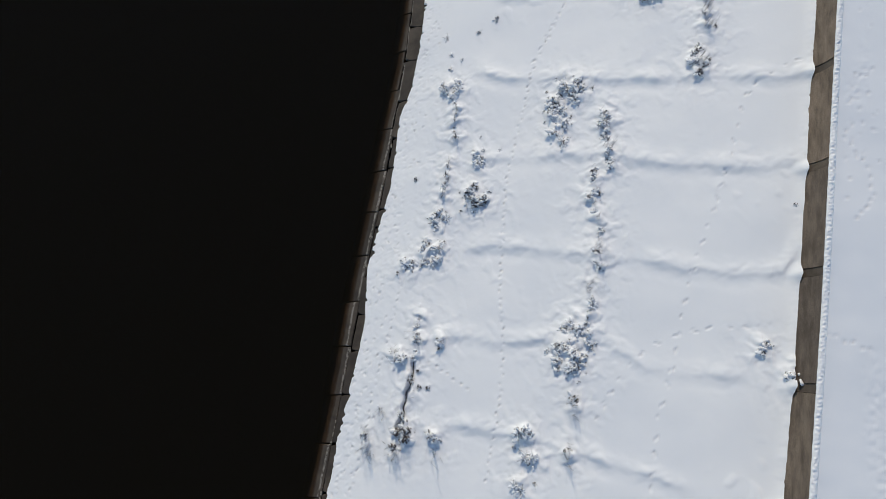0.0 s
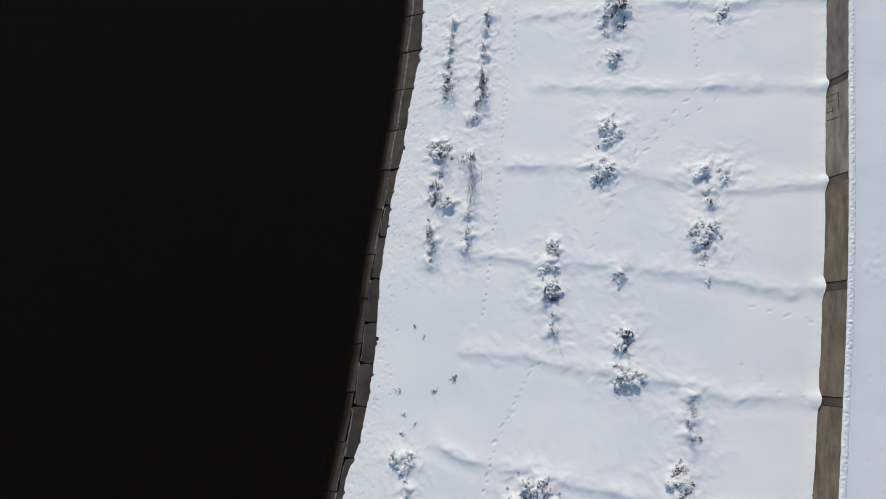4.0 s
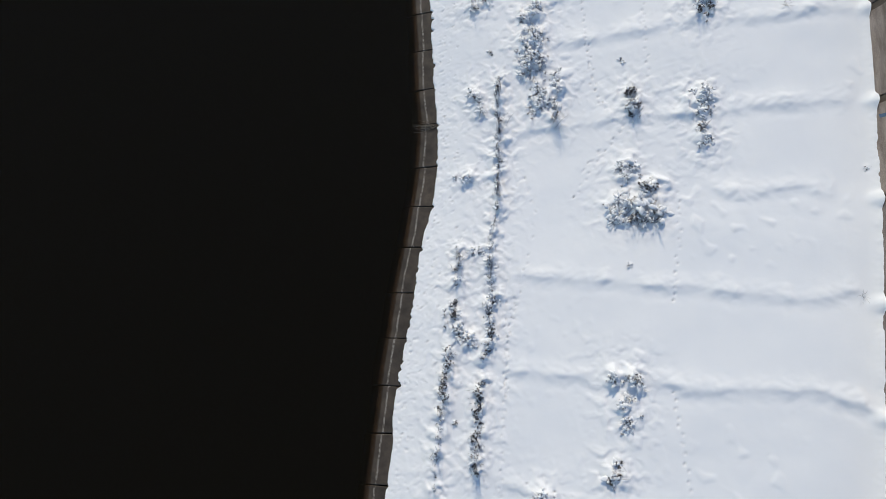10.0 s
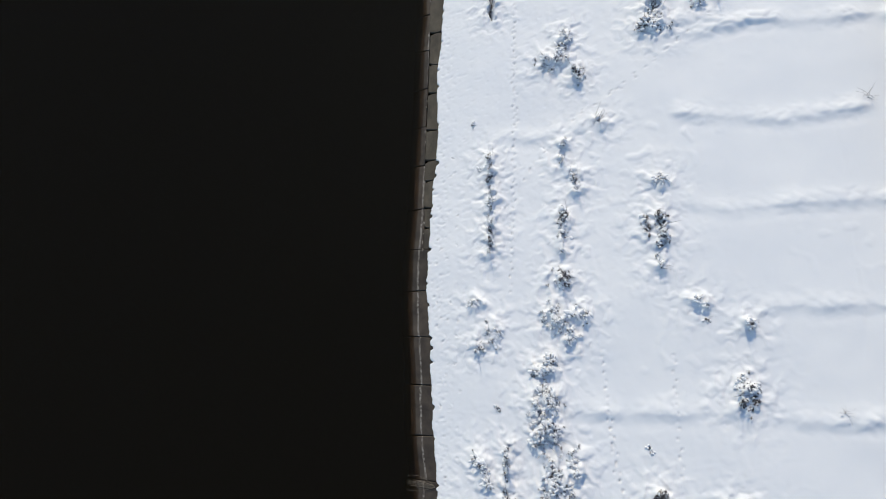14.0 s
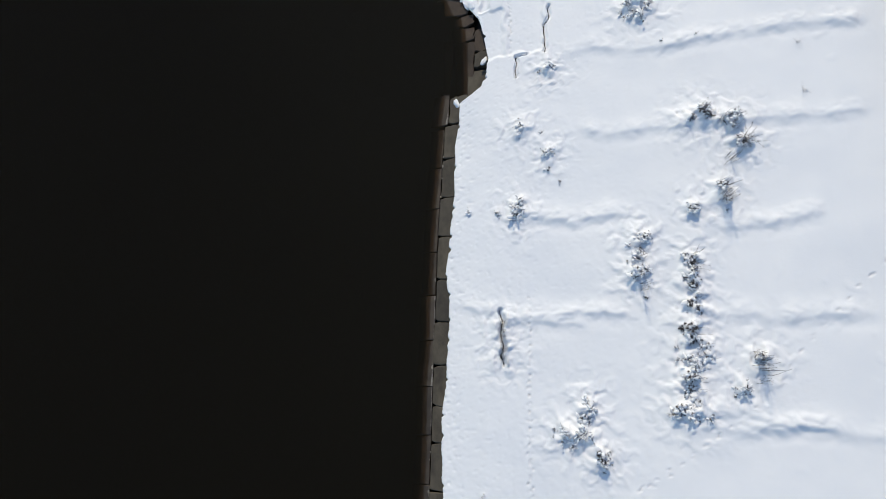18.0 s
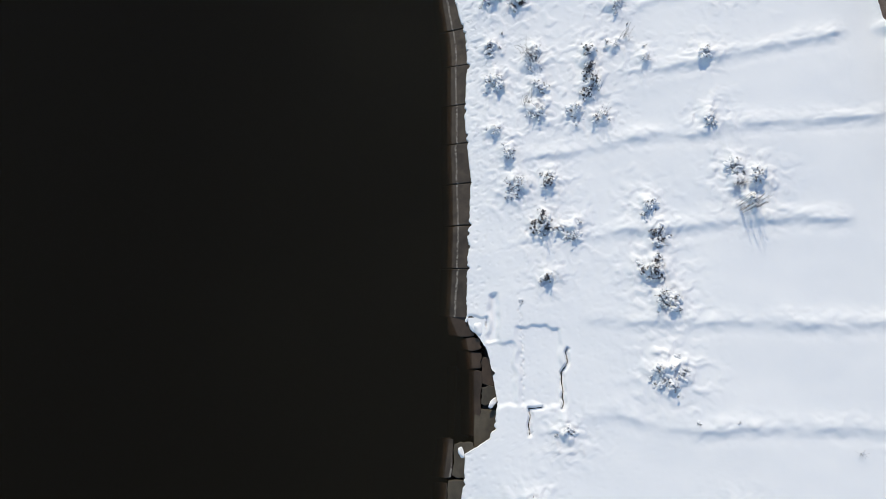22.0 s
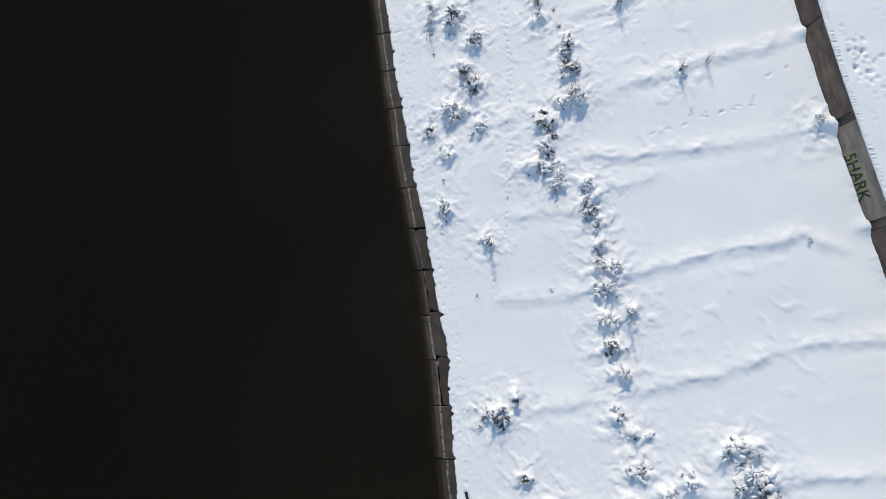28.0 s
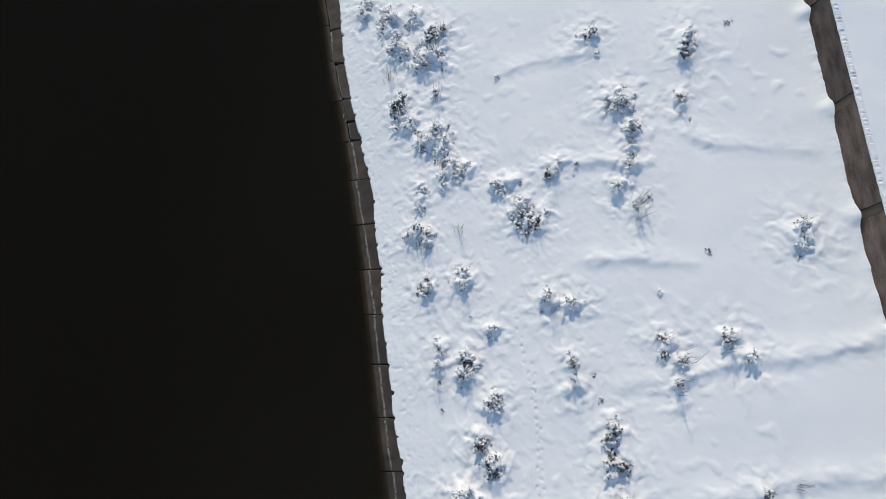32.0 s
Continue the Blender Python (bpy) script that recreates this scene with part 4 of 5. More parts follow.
for line in RIDGES:
    lx, ly = np.array(line).T
    r0, r1 = np.searchsorted(ys, (ly.min() - 3, ly.max() + 3))
    sl = slice(r0, r1)
    xx, seed = GX[sl], float(ly[0])
    d = GY[sl] - np.interp(xx, lx, ly) - 0.22 * value_noise(xx / 0.9, 0 * xx + seed, 15)
    s = np.clip((xx - lx[0] + 0.5) / 1.2, 0, 1) * np.clip((lx[-1] - xx + 0.5) / 1.2, 0, 1) * np.clip(0.8 + 1.3 * value_noise(xx / 2.2, 0 * xx + seed, 13) + 0.7 * value_noise(xx / 0.7, 0 * xx + seed, 16), 0.4, 1.35)
    wide = 0.3 + 0.34 * (value_noise(xx / 1.8, 0 * xx + seed, 14) + 0.5)
    Q[sl] = np.maximum(Q[sl], 0.25 * np.exp(-(d / 0.9) ** 2) * np.clip(s, 0, 1))
    H[sl] += s * (0.11 * np.exp(-(d / wide) ** 2 * np.where(d < 0, 2.6, 0.5)) - 0.03 * np.exp(-((d + 0.75) / 0.35) ** 2) + 0.1 * np.exp(-(d / 0.8) ** 2) * np.abs(value_noise(xx / 0.75, GY[sl] / 0.5, 17)))


def window(x, y, rx, ry):
    r0, r1 = np.searchsorted(ys, (y - ry, y + ry))
    if r1 <= r0 + 1:
        return None
    row = GX[(r0 + r1) // 2]
    c0, c1 = np.searchsorted(row, (x - rx - 0.2, x + rx + 0.2))
    return (slice(r0, r1), slice(c0, c1)) if c1 > c0 + 1 else None


for x, y, w, h in MOUNDS:
    k = window(x, y, 0.8 * w + 2.8, 0.8 * h + 2.8)
    if k:
        Q[k] = np.maximum(Q[k], np.exp(-(((GX[k] - x) / (0.5 * w + 1.35)) ** 2 + ((GY[k] - y) / (0.5 * h + 1.3)) ** 2)))
H += Q * np.interp(GY, (35, 90), (0.6, 1.0)) * (0.09 * np.abs(value_noise(GR / 0.75, GS / 0.9, 23)) + 0.1 * steps(value_noise(GR / 0.65, GS / 0.8, 25) - 0.04, 0.24) + 0.075 * steps(value_noise(GR / 0.38, GS / 0.46, 24) - 0.1, 0.11) - 0.06 * steps(value_noise(GR / 0.42, GS / 0.4, 28) - 0.22, 0.12))
M = np.zeros(GX.shape)
for x, y, w, h in MOUNDS:
    k = window(x, y, w + 0.6, h + 0.6)
    if k:
        M[k] = np.maximum(M[k], np.exp(-(((GX[k] - x) / (0.42 * w + 0.25)) ** 2 + ((GY[k] - y - 0.15) / (0.42 * h + 0.25)) ** 2)) * (0.8 + 0.25 * min(w, 3.0)))
H += M * np.interp(GY, (35, 90), (0.7, 1.0)) * (0.1 + 0.3 * np.abs(value_noise(GR / 0.65, GS / 0.8, 21)) + 0.25 * steps(value_noise(GR / 0.6, GS / 0.75, 26), 0.13) + 0.08 * steps(value_noise(GR / 0.36, GS / 0.3, 22) - 0.05))
for kind, x, y, s, _ in PLANTS:
    k = window(x, y, 0.8, 1.2)
    if k and kind.endswith("shrub"):
        H[k] += 0.13 * s * np.exp(-(((GX[k] - x) / (0.36 * s)) ** 2 + ((GY[k] - y - 0.12) / (0.32 * s)) ** 2)) - 0.1 * s * np.exp(-(((GX[k] - x) / (0.3 * s)) ** 2 + ((GY[k] - y + 0.42 * s) / (0.24 * s)) ** 2))
for x1, y1, x2, y2, w in CRACKS:
    n = max(1, int(math.hypot(x2 - x1, y2 - y1) / 0.06))
    for q in range(n + 1):
        x, y = x1 + (x2 - x1) * q / n + 0.3 * value_noise(q * 0.1, y1, 31), y1 + (y2 - y1) * q / n
        k = window(x, y, 0.4, 0.4)
        if k and (w > 0.1 or value_noise(q * 0.1, x1 + y2, 33) > -0.3):
            H[k] = np.minimum(H[k], -0.28 + np.clip(np.hypot(GX[k] - x, GY[k] - y) - w, 0, 1) * 4.0)


# the slumped slab behind the washed-out gap, with stepped edges
for x0, x1, y0, y1, drop in ((8.8, 11.9, 145.1, 150.6, 0.16), (6.7, 8.9, 145.1, 149.5, 0.16), (5.4, 6.9, 149.3, 151.4, 0.3), (6.8, 7.8, 149.4, 153.0, 0.3)):
    k = window((x0 + x1) / 2, (y0 + y1) / 2, (x1 - x0) / 2 + 1, (y1 - y0) / 2 + 1)
    bx0, by0 = GX[k] + 0.4 * value_noise(GX[k] / 0.8, GY[k] / 0.8, 35), GY[k] + 0.5 * value_noise(GX[k] / 0.7, GY[k] / 0.7, 36)
    H[k] -= drop * np.clip((bx0 - x0) / 0.4, 0, 1) * np.clip((x1 - bx0) / 0.25, 0, 1) * np.clip((by0 - y0) / 0.3, 0, 1) * np.clip((y1 - by0) / 0.14, 0, 1)
H = np.maximum(H, np.where((GY > 144) & (GY < 154) & (U < 1.3), 0.04, -0.34))


def dent(field, k, gx, gy, x, y, a, length, width, depth):
    c, s = math.cos(a), math.sin(a)
    p, q = (gx - x) * c + (gy - y) * s, -(gx - x) * s + (gy - y) * c
    r = (p / length) ** 2 + (q / width) ** 2
    field[k] += -depth * np.exp(-r ** 1.5) + 0.05 * depth * np.exp(-((np.sqrt(r) - 1.8) / 0.5) ** 2)


def prints(kind, line):
    """Places and headings of the prints along a trail."""
    step = {"F": 0.5, "H": 1.0, "W": 0.5}[kind]
    left_over, side = 0.0, 1
    for (x1, y1), (x2, y2) in zip(line, line[1:]):
        d, a = math.hypot(x2 - x1, y2 - y1), math.atan2(y2 - y1, x2 - x1)
        while left_over < d:
            f, side = left_over / d, -side
            off = 0.055 * side + rnd.uniform(-0.04, 0.04)
            yield x1 + (x2 - x1) * f - off * math.sin(a), y1 + (y2 - y1) * f + off * math.cos(a), a + rnd.uniform(-0.3, 0.3)
            if kind == "H" and rnd.random() < 0.6:
                yield x1 + (x2 - x1) * f + 0.16 * math.cos(a) + off * math.sin(a), y1 + (y2 - y1) * f + 0.16 * math.sin(a) - off * math.cos(a), a
            left_over += step * rnd.uniform(0.8, 1.25)
        left_over -= d


for kind, line in TRAILS:
    if kind != "W":
        for x, y, a in prints(kind, line):
            k = window(x, y, 0.4, 0.4)
            if k:
                dent(H, k, GX[k], GY[k], x, y, a, *((0.14, 0.045) if kind == "H" else (0.1, 0.045)), rnd.uniform(0.05, 0.1) if kind == "H" else rnd.uniform(0.07, 0.14))
for _ in range(320):
    y = rnd.uniform(-14, 112)
    x = edge_x(np.array(y)) + 0.3 + abs(rnd.gauss(0, 1.0))
    k = window(x, y, 0.4, 0.4)
    if k:
        dent(H, k, GX[k], GY[k], x, y, rnd.gauss(1.5, 0.6), 0.085, 0.045, rnd.uniform(0.04, 0.15))
GZ = slab_z(GX, GY) + H
lip = slab_z(GX[:, 0], ys)
GZ[:, 0], GZ[:, 1] = lip - 0.06, lip + 0.02
GZ[:, 2] = lip + 0.55 * H[:, 4]
GZ[:, 3] = lip + 0.85 * H[:, 4]
near = np.clip((wall_x(GY) - GX) / 0.8, 0, 1)
GZ += (0.16 + np.interp(GY, (160, 190), (0, 0.1))) * (1 - near) ** 2 * (1 + 0.4 * value_noise(GY / 1.6, 0 * GY, 41) + 0.35 * value_noise(GY / 0.5, 0 * GY, 42) + 0.3 * value_noise(GX / 0.2, GY / 0.2, 48))
at_rib = np.abs(ys[:, None] - np.array(RIB_Y)[None, :]).min(1)[:, None]
GZ += 0.34 * (1 - np.clip((wall_x(GY) - GX) / 1.1, 0, 1)) ** 2 * np.exp(-((at_rib + 0.12 * value_noise(GX / 0.4, GY / 0.4, 43)) / 0.42) ** 2)
tagged(grid_object("ground", GX, GY, GZ, SNOW), "snow-covered river embankment slope with drifted ridges and animal tracks", "snow slope", kind="structure")


def snow_z(x, y):
    r = min(max(int(np.searchsorted(ys, y)), 1), len(ys) - 1)
    return float(np.interp(x, GX[r], GZ[r]))

# ---- promenade behind the wall ----
CURVE_A = (-0.75, -0.42, -0.15, 0.06, 0.2, 0.3, 0.37, 0.42, 0.44)
CURVE_Z = (-0.2, -0.07, 0.1, 0.33, 0.62, 0.93, 1.25, 1.55, 1.8)
CURVE_L = np.concatenate([[0], np.cumsum(np.hypot(np.diff(CURVE_A), np.diff(CURVE_Z)))])


def wall_normal(y):
    m = (wall_x(y + 1) - wall_x(y - 1)) / 2
    q = math.hypot(1, m)
    return 1 / q, -m / q


def wall_base_z(y):
    return float(slab_z(wall_x(y), y)) + 0.02


def wall_point(y, s, proud=0.0):
    """A point on the wall's curved face: y along the wall, s metres up the curve, proud metres out of it."""
    nx, ny = wall_normal(y)
    a, z = np.interp(s, CURVE_L, CURVE_A), np.interp(s, CURVE_L, CURVE_Z)
    a2, z2 = np.interp(s + 0.05, CURVE_L, CURVE_A), np.interp(s + 0.05, CURVE_L, CURVE_Z)
    t = math.hypot(a2 - a, z2 - z) or 1.0
    a, z = a - proud * (z2 - z) / t, z + proud * (a2 - a) / t
    return (float(wall_x(y)) + a * nx, y + a * ny, wall_base_z(y) + z)


py = np.concatenate([np.arange(-80, -14, 2.0), np.arange(-14, 247, 0.12), np.arange(247, 330, 2.0)])
pd = np.concatenate([np.arange(0.0, 7.0, 0.12), [9, 14, 30, 80, 300, 1500, 3000]])
base = np.interp(py, LINE, slab_z(WALL_LINE, LINE)) + WALL_H - 0.05
PX = (np.interp(py, LINE, WALL_LINE) + 0.68)[:, None] + pd[None, :]
PY = np.repeat(py[:, None], len(pd), 1)
PZ = base[:, None] + 0.1 * value_noise(PX / 4, PY / 4, 51) + 0.03 * value_noise(PX / 0.9, PY / 0.9, 52) + 0.05 * np.exp(-((PX - PX[:, :1]) / 0.4) ** 2)
trod = np.clip(value_noise(PX / 2.5, PY / 6.0, 53) * 3 - 0.4, 0, 1)
PZ += trod * 0.09 * value_noise(PX / 0.22, PY / 0.25, 54)


def promenade_print(x, y, a, size):
    r0, r1 = np.searchsorted(py, (y - 0.5, y + 0.5))
    c0, c1 = np.searchsorted(PX[(r0 + r1) // 2], (x - 0.6, x + 0.6))
    k = (slice(r0, r1), slice(c0, c1))
    if r1 > r0 + 1 and c1 > c0 + 1:
        dent(PZ, k, PX[k], PY[k], x, y, a, 0.16 * size, 0.09 * size, 0.11 * size)


for kind, line in TRAILS:
    if kind == "W":
        for x, y, a in prints(kind, line):
            promenade_print(x, y, a, 0.75)
for yc, spread, count in ((15.0, 2.6, 44), (24.0, 3.0, 6), (206.0, 1.4, 60)):
    for _ in range(count):
        y = rnd.gauss(yc, spread)
        promenade_print(wall_x(y) + 1.3 + abs(rnd.gauss(0.6, 1.0)), y, rnd.uniform(0, 3), rnd.uniform(0.5, 1.2) if yc > 100 else rnd.uniform(0.4, 0.75))
PY[0], PY[-1] = -3000, 3000
tagged(grid_object("promenade", PX, PY, PZ, SNOW), "level snow-covered promenade behind the river wall", "promenade", kind="structure")

# ---- river wall: curved panels with recessed ribs between ----
wall = tagged(new("river_wall"), "curved brown concrete river wall with graffiti and joint strips", "wall", kind="structure")


def wall_piece(name, y1, y2, mat, proud, label=""):
    n = 5
    verts, faces = [], []
    rows = [y1 + (y2 - y1) * k / n for k in range(n + 1)]
    for y in rows:
        nx, ny = wall_normal(y)
        verts += [wall_point(y, s, proud) for s in CURVE_L]
        x, b = float(wall_x(y)), wall_base_z(y)
        verts += [(x + 0.8 * nx, y + 0.8 * ny, b + WALL_H + proud), (x + 0.8 * nx, y + 0.8 * ny, b - 0.6), (x - 0.75 * nx, y - 0.75 * ny, b - 0.6)]
    c = len(CURVE_L) + 3
    for k in range(n):
        for q in range(c):
            a, b2 = k * c + q, k * c + (q + 1) % c
            faces.append((a, b2, b2 + c, a + c))
    faces += [tuple(range(c - 1, -1, -1)), tuple(n * c + q for q in range(c))]
    return tagged(mesh_object(name, verts, [f[::-1] for f in faces], mat, wall), label)


RIB_W = 0.48
for a, b in zip(RIB_Y, RIB_Y[1:]):
    grimy = a > 140 and not 194 < a < 199
    wall_piece("panel", a + RIB_W / 2 + 0.028, b - RIB_W / 2 - 0.028, DIRTY_WALL if grimy else BROWN_WALL if a < 38 or 51 < a < 60 else WALL, 0.0)
    wall_piece("joint_strip", a - RIB_W / 2, a + RIB_W / 2, RIB, -0.045)

# snow lying along the top of the wall
cy = np.concatenate([np.arange(-80, -14, 1.0), np.arange(-14, 247, 0.05), np.arange(247, 330, 1.0)])
cd = np.array([0.42, 0.425, 0.45, 0.5, 0.56, 0.62, 0.68, 0.74, 0.8, 0.84])
ch = np.array([0.0, 0.06, 0.1, 0.12, 0.125, 0.12, 0.1, 0.075, 0.04, -0.3])
bx, bz = np.interp(cy, LINE, WALL_LINE), np.interp(cy, LINE, slab_z(WALL_LINE, LINE)) + 0.02 + WALL_H
comb = np.interp(cy, (150, 180), (0.0, 1.0))[:, None]
lump = 1 + 0.35 * value_noise(cy / 0.6, 0 * cy, 61)[:, None] + value_noise(cy[:, None] / 0.11, cd[None, :] / 0.12, 62) * (0.8 - 0.5 * comb) + 0.9 * comb * value_noise(cy / 0.07, 0 * cy, 64)[:, None]
CXX = bx[:, None] + cd[None, :] + 0.03 * value_noise(cy / 0.35, 0 * cy, 63)[:, None]
CYY = np.repeat(cy[:, None], len(cd), 1)
CZZ = bz[:, None] + ch[None, :] * np.clip(lump, 0.35, 2.0)
CZZ[:, 0] = bz - 0.02
tagged(grid_object("wall_snow_cap", CXX, CYY, CZZ, SNOW_LUMP), "crusted strip of snow along the top of the river wall", "snow", kind="structure")

# ---- river: bed, murky water and added sheets that dim it with depth ----
by = np.arange(-80, 331, 2.0)
bu = np.array([-3000, -300, -60, -30, -12, -6, -3, -1.1, 0, 2, 4, 6.0])
BX = bank_x(by)[:, None] + bu[None, :]
BY = np.repeat(by[:, None], len(bu), 1)
BZ = np.maximum(np.interp(bu, SLOPE_U, SLOPE_Z), -6)[None, :] + 0 * BX - 1.0
BY[0], BY[-1] = -3000, 3000
tagged(grid_object("riverbed", BX, BY, BZ, MUD_AND_GAP), "dark muddy riverbed under the embankment toe", "riverbed", kind="structure")
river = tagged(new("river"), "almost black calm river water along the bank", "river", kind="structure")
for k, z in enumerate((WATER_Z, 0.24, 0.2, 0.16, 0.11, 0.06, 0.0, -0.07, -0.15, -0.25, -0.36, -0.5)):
    mesh_object("water_surface" if k == 0 else "fade_sheet", [(-3000, -3000, z), (12, -3000, z), (12, 3000, z), (-3000, 3000, z)], [(0, 1, 2, 3)], WATER if k == 0 else FADE_SHEET, river)

# ---- edge slabs of the bank ----
revetment = tagged(new("bank_edging"), "worn dark concrete slabs edging the bank above the water", "bank edging", kind="structure")
srnd = random.Random(5)


def slab(u0, u1, y0, y1, lift=0.0, tilt=(0, 0), jag=0.03, mat=None, skew=(0, 0), rounded=0.0, thick=0.26):
    """One slab from u0 down to u1 across the bank line, bent to the slope, with worn rims, slanted ends and its own lean."""
    across = [0, 0.05 / (u0 - u1)] + [k / 6 for k in range(1, 6)] + [1 - 0.05 / (u0 - u1), 1]
    along = [0, 0.05 / (y1 - y0)] + [k / 5 for k in range(1, 5)] + [1 - 0.05 / (y1 - y0), 1]
    a, b = len(across), len(along)
    seed = srnd.uniform(0, 900)
    cu, cyy = (u0 + u1) / 2, (y0 + y1) / 2
    top, low = [], []
    for i, s in enumerate(across):
        for j, t in enumerate(along):
            rim = i in (0, a - 1) or j in (0, b - 1)
            pull = rounded * max(0.0, abs(2 * s - 1) - 0.45) ** 2 / 0.3
            ya, yb = y0 + skew[0] * s + pull, y1 + skew[1] * s - pull
            u = u0 + (u1 - u0) * s + (jag * 2 * float(value_noise(cyy + t * 5.0, seed + i // 4 * 7.0, 71)) if i < 2 or i > a - 3 else 0)
            y = ya + (yb - ya) * t + (jag * 2 * float(value_noise(seed + s * 5.0, j // 4 * 9.0 + cyy, 72)) if j < 2 or j > b - 3 else 0)
            z = float(np.interp(u, SLOPE_U, SLOPE_Z)) + lift + tilt[0] * (u - cu) + tilt[1] * (y - cyy)
            z += 0.03 * float(value_noise(u / 0.7 + seed, y / 0.7, 73)) - (0.045 if rim else 0)
            top.append((float(bank_x(y)) + u, y, z))
            if rim:
                low.append((i * b + j, (float(bank_x(y)) + u, y, z - thick)))
    faces = [(i * b + j, i * b + j + 1, (i + 1) * b + j + 1, (i + 1) * b + j) for i in range(a - 1) for j in range(b - 1)]
    under = {k: len(top) + q for q, (k, _) in enumerate(low)}
    ring = [j for j in range(b)] + [i * b + b - 1 for i in range(1, a)] + [(a - 1) * b + j for j in range(b - 2, -1, -1)] + [i * b for i in range(a - 2, 0, -1)]
    faces += [(p, q, under[q], under[p]) for p, q in zip(ring, ring[1:] + ring[:1])]
    ob = mesh_object("slab", top + [p for _, p in low], faces, mat or SLAB, revetment)
    bm = bmesh.new()
    bm.from_mesh(ob.data)
    bmesh.ops.recalc_face_normals(bm, faces=bm.faces)
    bm.to_mesh(ob.data)
    bm.free()
    return ob


def mortar_chip(u, y, r):
    """A crumb of pale mortar left in the joint behind the cap stones."""
    bm = bmesh.new()
    bmesh.ops.create_icosphere(bm, subdivisions=1, radius=1)
    x, z = float(bank_x(y)) + u, float(np.interp(u, SLOPE_U, SLOPE_Z))
    long = srnd.uniform(1.2, 3.2)
    for v in bm.verts:
        q = 1 + 0.5 * noise.noise(v.co * 1.7 + Vector((x, y, 0)))
        v.co = Vector((x + v.co.x * r * q, y + v.co.y * r * long * q, z + v.co.z * 0.5 * r * q))
    part("mortar_chip", bm, MORTAR, revetment, "pale crumb of old mortar")


# rows of long slabs dipping into the water; along three stretches a row of cap stones lies behind them
def capped(y):
    return y < 39.5 or 102.5 < y < 151 or 182 < y < 197.2 or y > 227.4


def cap_line(y):
    """How far down the slope the cap stones reach."""
    return float(np.interp(y, (0, 14, 22, 38, 102, 110, 150, 182, 197, 228, 240), (-0.6, -0.5, -0.95, -0.7, -0.5, -0.8, -1.05, -0.7, -0.8, -0.9, -0.95)))


slant, runs = 0.0, []
seams = [v + srnd.gauss(0, 0.06) for v in JOINT_Y]
for y, after in zip(seams, seams[1:]):
    turn = srnd.gauss(0, 0.12)
    gap = srnd.uniform(0.015, 0.04)
    tilt, lift = (srnd.gauss(0, 0.012), srnd.gauss(0, 0.008)), srnd.gauss(0.0, 0.02)
    if capped(y):
        if runs and abs(runs[-1][1] - y) < 0.5:
            runs[-1][1] = after
        else:
            runs.append([y, after])
    if not 138.5 < y < 150.6:
        slab(cap_line(y) if capped(y) else 0.9, -3.3, y + gap, after - gap, lift - (0.03 if capped(y) else 0), tilt, 0.03, skew=(slant, turn))
    slant = turn
for start, end in runs:
    y, slant = start, 0.0
    while y < end - 0.2:
        step = srnd.choice((1.6, 2.4, 3.0, 3.2, 3.3))
        step = end - y if end - y - step < 1.2 else step
        if y < 140 < y + step:
            step = 140.1 - y
        if 140 < y < 151.7:
            y = 151.75
            continue
        turn, out = srnd.gauss(0, 0.14), cap_line(y) - 0.02 + srnd.gauss(0, 0.05)
        gap = srnd.uniform(0.012, 0.04)
        slab(0.9, out + 0.06, y + gap, y + step - gap, srnd.gauss(0.01, 0.02), (srnd.gauss(0, 0.03), srnd.gauss(0, 0.015)), 0.06, CAP if y > 60 and y < 180 else SLAB, (slant, turn), 0.12)
        if srnd.random() < 0.7:
            for _ in range(srnd.choice((1, 1, 2, 4))):
                mortar_chip(out + srnd.uniform(-0.06, 0.06), y + srnd.choice((0, step * srnd.random())), srnd.uniform(0.03, 0.08))
        slant = turn
        y += step
# the washed-out gap: tilted and sunken broken slabs
for u0, u1, y0, y1, lift, tilt, mat in ((0.5, -1.45, 149.95, 151.4, -0.14, (-0.08, 0.12), SUNKEN), (1.0, -0.6, 148.95, 149.9, -0.42, (0.12, 0.12), SUNKEN), (1.1, -1.75, 147.6, 148.9, -0.62, (0.02, 0.05), SUNKEN),
                                        (2.6, 1.15, 146.5, 148.5, -0.6, (-0.02, 0.05), SUNKEN), (2.7, 1.2, 145.1, 146.48, -0.62, (0.02, 0.02), CAP), (2.8, 0.75, 142.2, 144.75, -0.62, (0.02, -0.1), CAP),
                                        (1.12, -0.6, 142.9, 147.55, -0.74, (0.04, 0.02), SUNKEN), (-0.64, -3.0, 142.9, 147.8, -0.36, (-0.06, 0.015), SUNKEN),
                                        (-1.8, -3.6, 148.0, 151.0, -0.15, (0, 0.02), SUNKEN), (0.7, -0.62, 140.1, 142.6, -0.02, (0, -0.05), CAP), (-0.7, -3.3, 140.1, 142.8, -0.05, (0, -0.03), SLAB)):
    slab(u0, u1, y0, y1, lift, tilt, 0.1, mat, (srnd.gauss(0, 0.1), srnd.gauss(0, 0.1)), 0.1)
# lumps of fallen snow lying on the broken slabs


